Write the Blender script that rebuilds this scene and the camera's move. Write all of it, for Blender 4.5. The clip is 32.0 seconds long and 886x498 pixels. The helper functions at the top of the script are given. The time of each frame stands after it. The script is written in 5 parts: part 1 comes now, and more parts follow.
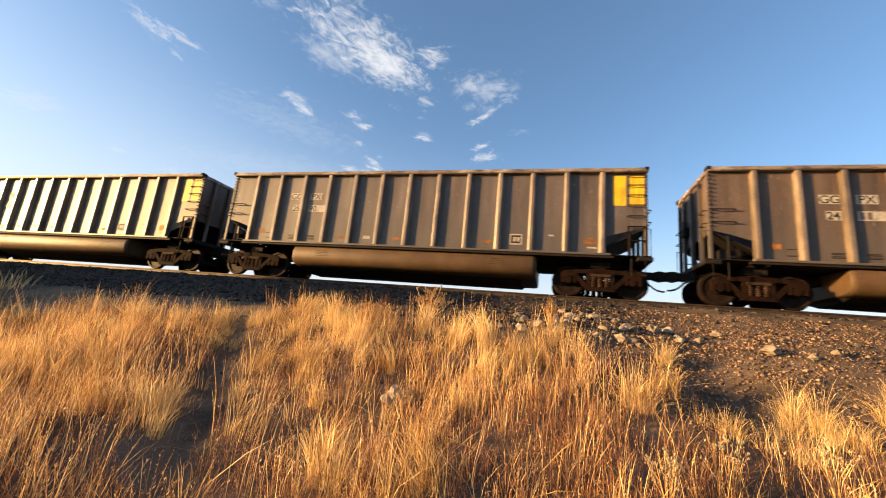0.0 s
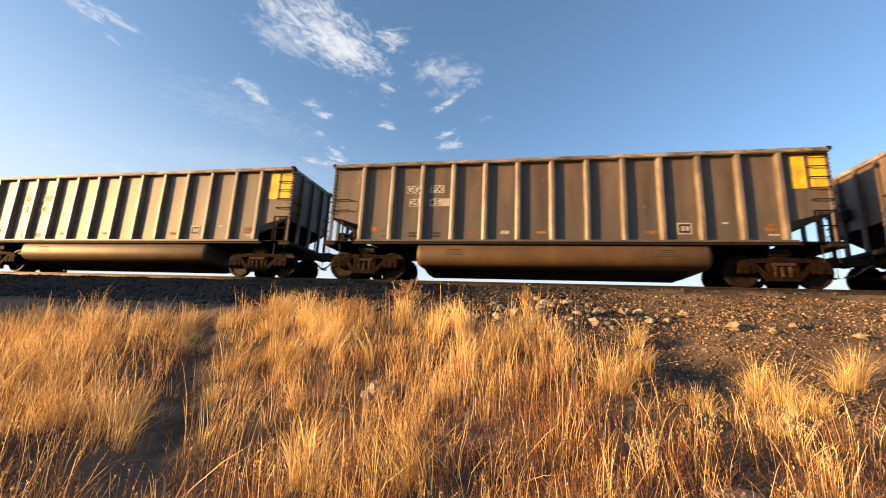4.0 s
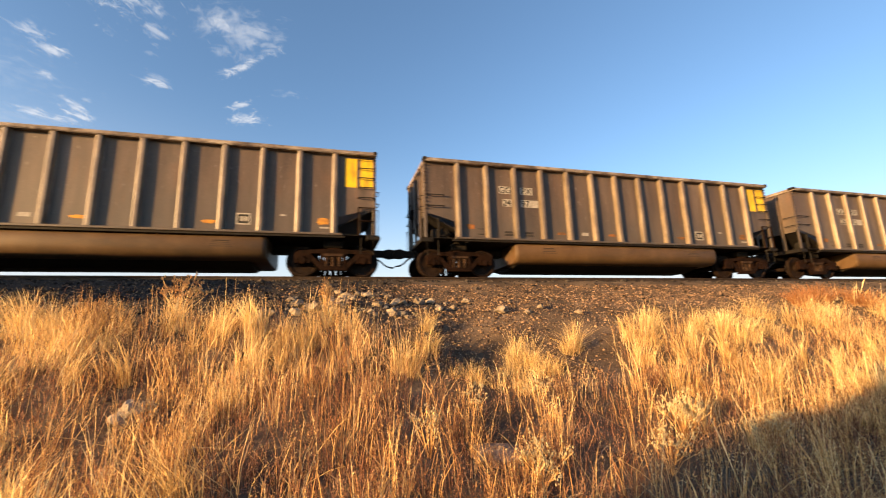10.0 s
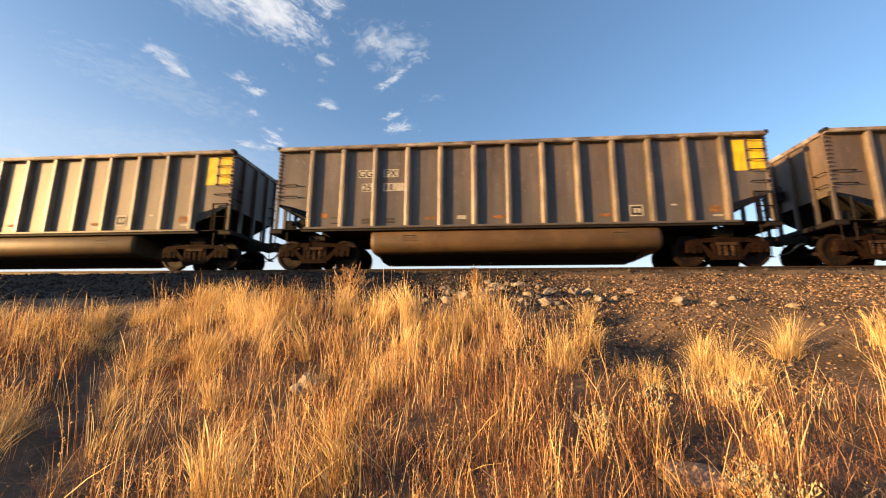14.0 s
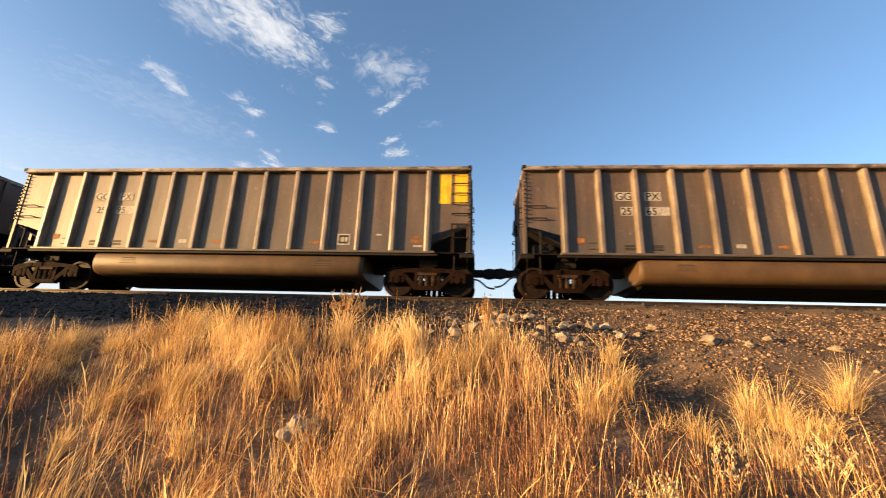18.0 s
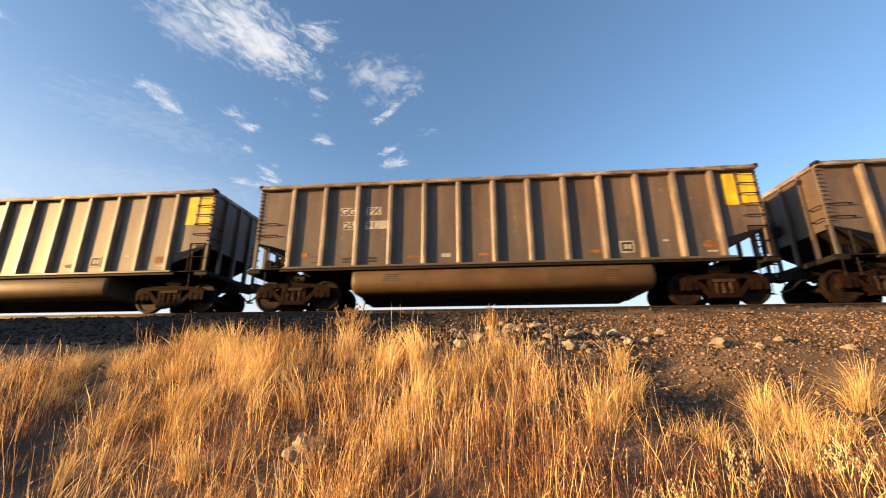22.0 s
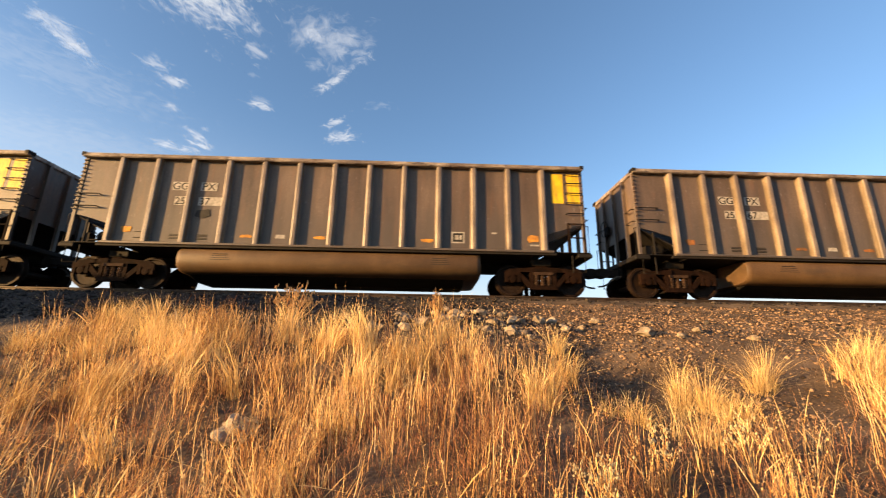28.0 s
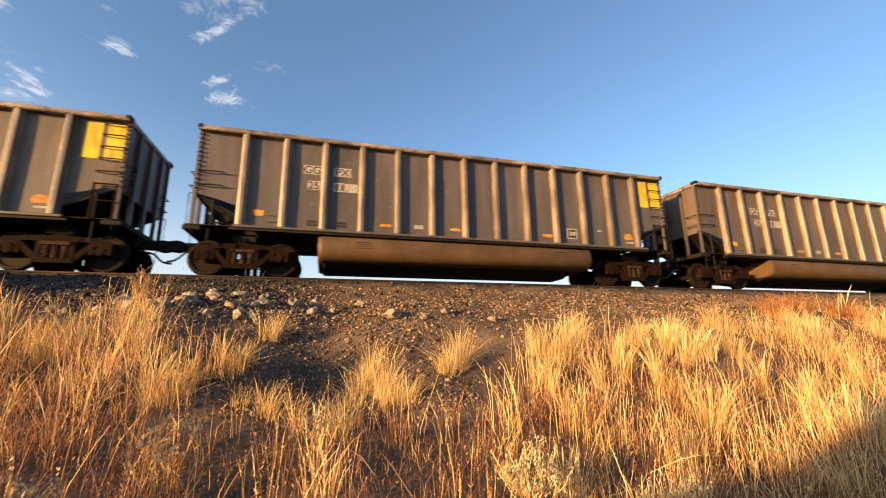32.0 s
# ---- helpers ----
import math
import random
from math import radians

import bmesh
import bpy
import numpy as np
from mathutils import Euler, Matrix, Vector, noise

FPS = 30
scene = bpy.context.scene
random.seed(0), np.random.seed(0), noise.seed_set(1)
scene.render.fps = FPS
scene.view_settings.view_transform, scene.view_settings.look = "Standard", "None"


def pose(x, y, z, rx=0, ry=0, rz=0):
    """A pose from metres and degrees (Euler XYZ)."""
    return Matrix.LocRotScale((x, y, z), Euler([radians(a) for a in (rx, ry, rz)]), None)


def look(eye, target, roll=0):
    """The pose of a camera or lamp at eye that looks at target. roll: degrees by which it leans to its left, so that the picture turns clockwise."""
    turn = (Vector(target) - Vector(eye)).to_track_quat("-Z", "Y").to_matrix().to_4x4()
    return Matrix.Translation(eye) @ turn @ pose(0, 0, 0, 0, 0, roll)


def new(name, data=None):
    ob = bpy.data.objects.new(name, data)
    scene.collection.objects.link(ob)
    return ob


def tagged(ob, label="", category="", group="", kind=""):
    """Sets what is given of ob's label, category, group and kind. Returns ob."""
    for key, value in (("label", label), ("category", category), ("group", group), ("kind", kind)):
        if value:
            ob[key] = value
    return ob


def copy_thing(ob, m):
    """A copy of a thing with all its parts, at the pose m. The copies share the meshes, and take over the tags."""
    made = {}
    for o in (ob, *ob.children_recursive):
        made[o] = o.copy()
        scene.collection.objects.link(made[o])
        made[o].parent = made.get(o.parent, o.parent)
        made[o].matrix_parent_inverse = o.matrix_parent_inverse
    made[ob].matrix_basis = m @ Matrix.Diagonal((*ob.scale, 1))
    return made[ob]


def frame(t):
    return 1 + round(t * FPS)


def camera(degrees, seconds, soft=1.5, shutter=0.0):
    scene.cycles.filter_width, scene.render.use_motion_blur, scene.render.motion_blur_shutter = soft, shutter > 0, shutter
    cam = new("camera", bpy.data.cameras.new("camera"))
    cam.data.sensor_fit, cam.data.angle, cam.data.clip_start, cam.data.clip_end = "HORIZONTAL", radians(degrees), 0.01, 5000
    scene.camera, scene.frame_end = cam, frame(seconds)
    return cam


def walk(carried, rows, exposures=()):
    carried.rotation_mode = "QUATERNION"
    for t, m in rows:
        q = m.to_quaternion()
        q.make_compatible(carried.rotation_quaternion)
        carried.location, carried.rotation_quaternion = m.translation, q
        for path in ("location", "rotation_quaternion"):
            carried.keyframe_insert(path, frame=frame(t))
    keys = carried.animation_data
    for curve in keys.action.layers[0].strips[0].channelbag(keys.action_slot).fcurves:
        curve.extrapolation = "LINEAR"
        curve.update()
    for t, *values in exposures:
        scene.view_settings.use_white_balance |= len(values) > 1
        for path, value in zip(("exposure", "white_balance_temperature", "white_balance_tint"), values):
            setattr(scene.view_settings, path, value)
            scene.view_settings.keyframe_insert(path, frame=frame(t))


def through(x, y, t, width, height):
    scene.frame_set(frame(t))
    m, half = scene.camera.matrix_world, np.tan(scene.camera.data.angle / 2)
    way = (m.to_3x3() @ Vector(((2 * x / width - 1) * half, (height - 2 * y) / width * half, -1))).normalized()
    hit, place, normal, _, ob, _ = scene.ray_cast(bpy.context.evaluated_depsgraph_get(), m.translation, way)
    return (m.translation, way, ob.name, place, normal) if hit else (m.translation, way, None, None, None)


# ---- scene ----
# ================= camera and walk =================
cam = camera(94.6, 32.0, soft=1.0, shutter=0.22)
PATH = [
    (0, (0.278, -13.757, -1.659), (-0.251, -11.877, -1.23), 5.73),
    (0.5, (0.192, -13.726, -1.662), (-0.331, -11.846, -1.225), 4.99),
    (1, (0.123, -13.687, -1.688), (-0.345, -11.796, -1.234), 4.74),
    (1.5, (0.126, -13.653, -1.684), (-0.273, -11.741, -1.251), 4.67),
    (2, (0.211, -13.642, -1.682), (-0.197, -11.727, -1.274), 4.50),
    (2.5, (0.29, -13.686, -1.669), (-0.155, -11.776, -1.276), 3.60),
    (3, (0.296, -13.737, -1.627), (-0.147, -11.825, -1.243), 2.69),
    (3.5, (0.228, -13.709, -1.664), (-0.176, -11.793, -1.258), 2.31),
    (5.5, (0.218, -13.78, -1.661), (-0.212, -11.865, -1.275), 4.18),
    (6, (0.226, -13.805, -1.665), (-0.228, -11.895, -1.283), 4.29),
    (6.5, (0.181, -13.733, -1.666), (-0.141, -11.798, -1.272), 3.69),
    (7, (0.157, -13.667, -1.67), (0.052, -11.712, -1.262), 2.50),
    (7.5, (0.239, -13.66, -1.662), (0.373, -11.707, -1.251), 1.97),
    (8, (0.287, -13.691, -1.652), (0.701, -11.785, -1.207), 1.19),
    (8.5, (0.368, -13.718, -1.671), (0.946, -11.854, -1.233), 2.80),
    (9, (0.418, -13.742, -1.7), (1.102, -11.899, -1.333), 3.43),
    (9.5, (0.429, -13.741, -1.678), (1.09, -11.888, -1.318), 1.03),
    (10, (0.333, -13.677, -1.669), (0.855, -11.785, -1.286), -1.72),
    (10.5, (0.288, -13.594, -1.686), (0.614, -11.654, -1.322), -2.17),
    (11, (0.313, -13.601, -1.667), (0.536, -11.644, -1.316), -1.27),
    (11.5, (0.395, -13.669, -1.672), (0.562, -11.711, -1.302), -0.95),
    (12, (0.498, -13.716, -1.679), (0.628, -11.75, -1.334), -0.99),
    (12.5, (0.434, -13.65, -1.714), (0.568, -11.671, -1.458), -1.06),
    (13, (0.296, -13.514, -1.729), (0.445, -11.537, -1.461), -0.75),
    (13.5, (0.288, -13.407, -1.728), (0.387, -11.428, -1.456), -0.26),
    (14, (0.351, -13.244, -1.769), (0.163, -11.288, -1.395), 0.36),
    (14.5, (0.348, -13.1, -1.746), (0.141, -11.174, -1.251), -0.36),
    (15, (0.228, -12.931, -1.729), (-0.021, -11.028, -1.166), 0.47),
    (15.5, (0.228, -12.768, -1.754), (-0.074, -10.891, -1.135), 1.39),
    (17.5, (-0.043, -12.707, -1.7), (-0.308, -10.79, -1.192), 2.81),
    (18, (0.098, -12.714, -1.704), (-0.073, -10.788, -1.193), 1.92),
    (18.5, (0.139, -12.679, -1.682), (0.11, -10.745, -1.172), 1.31),
    (19, (0.244, -12.679, -1.72), (0.333, -10.756, -1.179), 0.64),
    (19.5, (0.252, -12.673, -1.706), (0.426, -10.758, -1.159), 0.50),
    (20, (0.185, -12.694, -1.722), (0.36, -10.787, -1.148), 0.32),
    (20.5, (0.059, -12.695, -1.684), (0.168, -10.783, -1.106), 0.27),
    (21, (0.071, -12.705, -1.672), (0.038, -10.792, -1.091), 0.08),
    (21.5, (0.083, -12.694, -1.677), (-0.058, -10.784, -1.1), 0.21),
    (22, (0.131, -12.698, -1.708), (-0.061, -10.789, -1.141), -0.05),
    (22.5, (0.103, -12.704, -1.67), (-0.076, -10.786, -1.133), 0.04),
    (23, (0.01, -12.717, -1.713), (-0.124, -10.798, -1.165), 0.11),
    (23.5, (-0.025, -12.696, -1.683), (-0.112, -10.769, -1.153), 0.67),
    (24, (0.039, -12.67, -1.696), (-0.017, -10.742, -1.165), 1.16),
    (24.5, (0.138, -12.669, -1.69), (0.071, -10.737, -1.176), 1.89),
    (25, (0.133, -12.669, -1.722), (0.047, -10.736, -1.216), 1.80),
    (25.5, (0.038, -12.669, -1.702), (-0.073, -10.732, -1.218), 1.73),
    (27.5, (0.036, -12.645, -1.753), (-0.001, -10.723, -1.202), 0.37),
    (28, (0.109, -12.641, -1.763), (0.172, -10.708, -1.252), 0.83),
    (28.5, (0.227, -12.597, -1.817), (0.527, -10.673, -1.362), 2.47),
    (29, (0.254, -12.507, -1.78), (0.908, -10.645, -1.457), 1.40),
    (29.5, (0.458, -12.433, -1.833), (1.159, -10.603, -1.435), -1.05),
    (30, (0.776, -12.492, -1.808), (1.344, -10.605, -1.465), 2.01),
    (30.5, (1.148, -12.439, -1.816), (2.01, -10.724, -1.256), -1.47),
    (31, (1.64, -12.461, -1.817), (2.421, -10.7, -1.279), -2.12),
    (31.5, (2.103, -12.532, -1.781), (2.721, -10.689, -1.309), 0.38),
    (32, (2.606, -12.49, -1.763), (3.145, -10.615, -1.321), -0.84),
]
walk(cam, [(t, look(eye, target, roll)) for t, eye, target, roll in PATH])

# ================= world and sun =================
SUN_AZ, SUN_EL = 24.0, 8.5      # sun low on the left, behind the viewer: degrees off the track's line, and up
sun_way = Vector((-math.cos(radians(SUN_AZ)) * math.cos(radians(SUN_EL)),
                  -math.sin(radians(SUN_AZ)) * math.cos(radians(SUN_EL)), math.sin(radians(SUN_EL))))
lamp = bpy.data.lights.new("sun", "SUN")
lamp.energy, lamp.angle, lamp.color = 7.2, radians(0.6), (1.0, 0.575, 0.215)
sun = new("sun", lamp)
sun.matrix_world = look(sun_way * 200, (0, 0, 0))

world = bpy.data.worlds.new("evening_sky")
scene.world = world
world.use_nodes = True
wn, wl = world.node_tree.nodes, world.node_tree.links
sky = wn.new("ShaderNodeTexSky")
sky.sky_type, sky.sun_disc = "NISHITA", False
sky.sun_elevation = radians(SUN_EL)
sky.sun_rotation = math.atan2(sun_way.x, sun_way.y)
sky.altitude, sky.air_density, sky.dust_density, sky.ozone_density = 900, 1.0, 2.8, 2.35
wn["Background"].inputs["Strength"].default_value = 0.155
wl.new(sky.outputs[0], wn["Background"].inputs["Color"])
scene.view_settings.exposure = 1.13

# ================= small helpers =================
def node_mat(name, rough=0.8, metal=0.0):
    m = bpy.data.materials.new(name)
    m.use_nodes = True
    b = m.node_tree.nodes["Principled BSDF"]
    b.inputs["Roughness"].default_value = rough
    b.inputs["Metallic"].default_value = metal
    return m, m.node_tree.nodes, m.node_tree.links, b


def ramp(nodes, stops):
    r = nodes.new("ShaderNodeValToRGB")
    el = r.color_ramp.elements
    while len(el) < len(stops):
        el.new(0.5)
    for e, (p, c) in zip(el, stops):
        e.position, e.color = p, (*c, 1)
    return r


def shifted(n, l, where):
    """Moves a pattern from piece to piece, so that alike pieces are not marked alike."""
    sh = n.new("ShaderNodeVectorMath")
    sh.operation = "MULTIPLY_ADD"
    sh.inputs[1].default_value = (37, 19, 53)
    l.new(n.new("ShaderNodeObjectInfo").outputs["Random"], sh.inputs[0])
    l.new(where, sh.inputs[2])
    return sh.outputs[0]


def streaked(m, colour, scale, stretch, low, high, share):
    """Lays stains of one colour over a material, where a stretched noise is strong."""
    n, l = m.node_tree.nodes, m.node_tree.links
    b = n["Principled BSDF"]
    under = b.inputs["Base Color"].links[0].from_socket
    mp = n.new("ShaderNodeMapping")
    mp.inputs["Scale"].default_value = stretch
    mp.inputs["Location"].default_value = (4.7, 1.3, 8.1)
    l.new(shifted(n, l, n.new("ShaderNodeTexCoord").outputs["Object"]), mp.inputs[0])
    nz = n.new("ShaderNodeTexNoise")
    nz.inputs["Scale"].default_value, nz.inputs["Detail"].default_value, nz.inputs["Roughness"].default_value = scale, 7, 0.65
    l.new(mp.outputs[0], nz.inputs["Vector"])
    mr = n.new("ShaderNodeMapRange")
    for i, v in ((1, low), (2, high), (3, 0.0), (4, share)):
        mr.inputs[i].default_value = v
    l.new(nz.outputs["Fac"], mr.inputs[0])
    mx = n.new("ShaderNodeMix")
    mx.data_type = "RGBA"
    mx.inputs[7].default_value = (*colour, 1)
    l.new(mr.outputs[0], mx.inputs[0])
    l.new(under, mx.inputs[6])
    l.new(mx.outputs[2], b.inputs["Base Color"])


def mottled(name, stops, scale=3.0, rough=0.8, metal=0.0, bump=0.0, gloss=0.25, fine=40.0, stretch=(1, 1, 1), detail=6, per_object=0.0, per_island=0.0):
    """Noise-driven colour at two scales, with bump from the finer one."""
    m, n, l, b = node_mat(name, rough, metal)
    b.inputs["Specular IOR Level"].default_value = gloss
    co = n.new("ShaderNodeTexCoord")
    mp = n.new("ShaderNodeMapping")
    mp.inputs["Scale"].default_value = stretch
    where = co.outputs["Object"]
    if per_object:
        where = shifted(n, l, where)
    l.new(where, mp.inputs[0])
    a = n.new("ShaderNodeTexNoise")
    a.inputs["Scale"].default_value, a.inputs["Detail"].default_value = scale, detail
    f = n.new("ShaderNodeTexNoise")
    f.inputs["Scale"].default_value, f.inputs["Detail"].default_value = fine, 4
    l.new(mp.outputs[0], a.inputs["Vector"])
    l.new(where, f.inputs["Vector"])
    mix = n.new("ShaderNodeMath")
    mix.operation = "MULTIPLY_ADD"
    mix.inputs[1].default_value = 0.35
    l.new(f.outputs["Fac"], mix.inputs[0])
    sub = n.new("ShaderNodeMath")
    sub.operation = "SUBTRACT"
    sub.inputs[1].default_value = 0.175
    l.new(a.outputs["Fac"], sub.inputs[0])
    l.new(sub.outputs[0], mix.inputs[2])
    fac = mix.outputs[0]
    if per_object or per_island:
        if per_object:
            rnd = n.new("ShaderNodeObjectInfo").outputs["Random"]
        else:
            rnd = n.new("ShaderNodeNewGeometry").outputs["Random Per Island"]
        k = per_object or per_island
        ad = n.new("ShaderNodeMath")
        ad.operation = "MULTIPLY_ADD"
        ad.inputs[1].default_value = k
        l.new(rnd, ad.inputs[0])
        s2 = n.new("ShaderNodeMath")
        s2.operation = "SUBTRACT"
        s2.inputs[1].default_value = k / 2
        l.new(fac, s2.inputs[0])
        l.new(s2.outputs[0], ad.inputs[2])
        fac = ad.outputs[0]
    r = ramp(n, stops)
    l.new(fac, r.inputs[0])
    l.new(r.outputs[0], b.inputs["Base Color"])
    if bump:
        bp = n.new("ShaderNodeBump")
        bp.inputs["Strength"].default_value, bp.inputs["Distance"].default_value = bump, 0.02
        l.new(f.outputs["Fac"], bp.inputs["Height"])
        l.new(bp.outputs[0], b.inputs["Normal"])
    return m


def add_box(bm, x0, x1, y0, y1, z0, z1):
    v = [bm.verts.new(p) for p in ((x0, y0, z0), (x1, y0, z0), (x1, y1, z0), (x0, y1, z0),
                                   (x0, y0, z1), (x1, y0, z1), (x1, y1, z1), (x0, y1, z1))]
    for q in ((3, 2, 1, 0), (4, 5, 6, 7), (0, 1, 5, 4), (1, 2, 6, 5), (2, 3, 7, 6), (3, 0, 4, 7)):
        bm.faces.new([v[i] for i in q])
    return v


def box_bm(*ext, bevel=0.0):
    bm = bmesh.new()
    add_box(bm, *ext)
    if bevel:
        bmesh.ops.bevel(bm, geom=bm.edges[:], offset=bevel, segments=1, affect="EDGES")
    return bm


def add_tube(bm, points, radius, sides=6):
    """A round bar along a polyline."""
    pts = [Vector(p) for p in points]
    rings = []
    for i, p in enumerate(pts):
        d = (pts[min(i + 1, len(pts) - 1)] - pts[max(i - 1, 0)]).normalized()
        a = d.orthogonal().normalized()
        b = d.cross(a)
        rings.append([bm.verts.new(p + radius * (math.cos(k * math.tau / sides) * a + math.sin(k * math.tau / sides) * b)) for k in range(sides)])
    for r, s in zip(rings, rings[1:]):
        best = min(range(sides), key=lambda o: (r[0].co - s[o].co).length)
        for k in range(sides):
            bm.faces.new((r[k], r[(k + 1) % sides], s[(k + 1 + best) % sides], s[(k + best) % sides]))
    bm.faces.new(rings[0][::-1])
    bm.faces.new(rings[-1])


def add_prism(bm, outline, y0, y1):
    """An outline of (x, z) pushed from y0 to y1."""
    a = [bm.verts.new((x, y0, z)) for x, z in outline]
    b = [bm.verts.new((x, y1, z)) for x, z in outline]
    bm.faces.new(a)
    bm.faces.new(b[::-1])
    n = len(a)
    for i in range(n):
        bm.faces.new((a[i], b[i], b[(i + 1) % n], a[(i + 1) % n]))


def add_lathe(bm, profile, centre=(0, 0, 0), sides=28):
    """Profile of (radius, y) spun round the y axis."""
    rings = []
    for r, y in profile:
        rings.append([bm.verts.new((centre[0] + r * math.cos(k * math.tau / sides), centre[1] + y, centre[2] + r * math.sin(k * math.tau / sides))) for k in range(sides)])
    for r, s in zip(rings, rings[1:]):
        for k in range(sides):
            bm.faces.new((r[k], r[(k + 1) % sides], s[(k + 1) % sides], s[k]))
    bm.faces.new(rings[0][::-1])
    bm.faces.new(rings[-1])


def mesh_of(name, bm, material, smooth=False):
    bmesh.ops.recalc_face_normals(bm, faces=bm.faces[:])
    me = bpy.data.meshes.new(name)
    bm.to_mesh(me)
    bm.free()
    me.materials.append(material)
    if smooth:
        me.polygons.foreach_set("use_smooth", [True] * len(me.polygons))
    return me


def part(name, bm, material, parent=None, label="", at=None, smooth=False):
    """One mesh object from a bmesh (or a ready mesh), under a thing or a part."""
    me = bm if isinstance(bm, bpy.types.Mesh) else mesh_of(name, bm, material, smooth)
    ob = new(name, me)
    if parent:
        ob.parent = parent
    if at is not None:
        ob.matrix_basis = at if isinstance(at, Matrix) else Matrix.Translation(at)
    return tagged(ob, label) if label else ob


def quick_mesh(name, verts, faces, material):
    """A mesh from numpy arrays; faces: rows of 3 or of 4 corners."""
    me = bpy.data.meshes.new(name)
    nv, (nf, k) = len(verts), faces.shape
    me.vertices.add(nv)
    me.vertices.foreach_set("co", np.asarray(verts, np.float32).ravel())
    me.loops.add(nf * k)
    me.loops.foreach_set("vertex_index", faces.astype(np.int32).ravel())
    me.polygons.add(nf)
    me.polygons.foreach_set("loop_start", np.arange(nf, dtype=np.int32) * k)
    me.update(calc_edges=True)
    me.materials.append(material)
    return me

# ================= materials =================
CAR_PAINT = mottled("weathered_car_side", [(0.2, (0.03578, 0.02511, 0.01907)), (0.45, (0.0734, 0.05244, 0.03962)), (0.6, (0.09416, 0.06864, 0.05234)), (0.82, (0.1509, 0.112, 0.08723))],
                    scale=1.5, rough=0.5, gloss=0.36, bump=0.12, fine=25, stretch=(1.6, 1, 0.22), per_object=0.12)
GREY_PAINT = mottled("weathered_grey_car_side", [(0.2, (0.03542, 0.02865, 0.0273)), (0.45, (0.07258, 0.05985, 0.05672)), (0.6, (0.09314, 0.07834, 0.07483)), (0.82, (0.1495, 0.127, 0.1247))],
                    scale=1.5, rough=0.5, gloss=0.36, bump=0.12, fine=25, stretch=(1.6, 1, 0.22), per_object=0.12)
CAR_POST = mottled("weathered_post", [(0.22, (0.05424, 0.03822, 0.02308)), (0.5, (0.1233, 0.08888, 0.0541)), (0.62, (0.1775, 0.1347, 0.08878)), (0.85, (0.2562, 0.1998, 0.137))],
                   scale=3.5, rough=0.42, gloss=0.75, bump=0.08, fine=26, stretch=(1, 1, 0.35), per_object=0.22)
CHORD = mottled("scraped_top_chord", [(0.25, (0.07535, 0.05796, 0.04877)), (0.5, (0.1723, 0.1391, 0.1155)), (0.75, (0.3444, 0.3014, 0.2567))], scale=3, rough=0.6, bump=0.25, fine=22, stretch=(0.5, 1, 1))
TUB = mottled("dusty_tub", [(0.25, (0.05033, 0.02826, 0.01279)), (0.5, (0.07771, 0.04563, 0.02094)), (0.75, (0.111, 0.06724, 0.03189))], scale=1.4, rough=0.55, bump=0.12, fine=24, stretch=(0.8, 1, 0.6))
for m in (CAR_PAINT, GREY_PAINT):
    streaked(m, (0.15, 0.075, 0.035), 2.2, (2.6, 1, 0.3), 0.54, 0.72, 0.4)     # rust run down from the rim
    streaked(m, (0.024, 0.022, 0.02), 1.6, (1.0, 1, 0.5), 0.55, 0.75, 0.5)       # soot
    streaked(m, (0.24, 0.22, 0.20), 9.0, (1.5, 1, 0.6), 0.62, 0.72, 0.6)         # scrapes
streaked(CAR_POST, (0.2, 0.17, 0.15), 7.0, (1, 1, 0.5), 0.58, 0.68, 0.5)
streaked(CAR_POST, (0.06, 0.04, 0.03), 4.0, (1, 1, 0.3), 0.58, 0.72, 0.4)
streaked(TUB, (0.035, 0.027, 0.018), 1.3, (0.5, 1, 1.6), 0.5, 0.7, 0.6)
streaked(CHORD, (0.04, 0.03, 0.025), 4.0, (0.6, 1, 1), 0.52, 0.62, 0.8)
# grimy steel, taken near black so the shade under the cars is in its colour
STEEL_DARK = mottled("near_black_steel", [(0.3, (0.0028, 0.00245, 0.0021)), (0.7, (0.0105, 0.0077, 0.0056))], scale=4, rough=0.8, bump=0.2)
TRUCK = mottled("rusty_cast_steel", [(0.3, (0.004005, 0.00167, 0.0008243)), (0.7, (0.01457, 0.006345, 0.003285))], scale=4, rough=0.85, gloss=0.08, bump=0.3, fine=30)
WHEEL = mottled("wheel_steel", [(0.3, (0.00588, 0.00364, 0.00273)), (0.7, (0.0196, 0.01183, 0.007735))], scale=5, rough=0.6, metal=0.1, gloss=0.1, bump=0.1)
RAIL = mottled("rusty_rail", [(0.3, (0.021, 0.014, 0.0098)), (0.7, (0.056, 0.0385, 0.0266))], scale=6, rough=0.6, metal=0.3, bump=0.1)
TIE = mottled("weathered_tie", [(0.3, (0.05, 0.04, 0.03)), (0.7, (0.14, 0.11, 0.085))], scale=3, rough=0.9, bump=0.5, stretch=(6, 1, 6), per_object=0.3)
YELLOW = mottled("yellow_reflector", [(0.3, (0.496, 0.3276, 0.0096)), (0.7, (0.68, 0.468, 0.016))], scale=3, rough=0.45)
streaked(YELLOW, (0.16, 0.11, 0.03), 3.0, (2.0, 1, 0.5), 0.48, 0.66, 0.55)
WHITE = mottled("faded_white_decal", [(0.3, (0.20, 0.185, 0.16)), (0.6, (0.34, 0.32, 0.285))], scale=9, rough=0.6)
BLACK = mottled("black_lettering", [(0.3, (0.008, 0.008, 0.007)), (0.7, (0.022, 0.02, 0.018))], scale=6, rough=0.7)
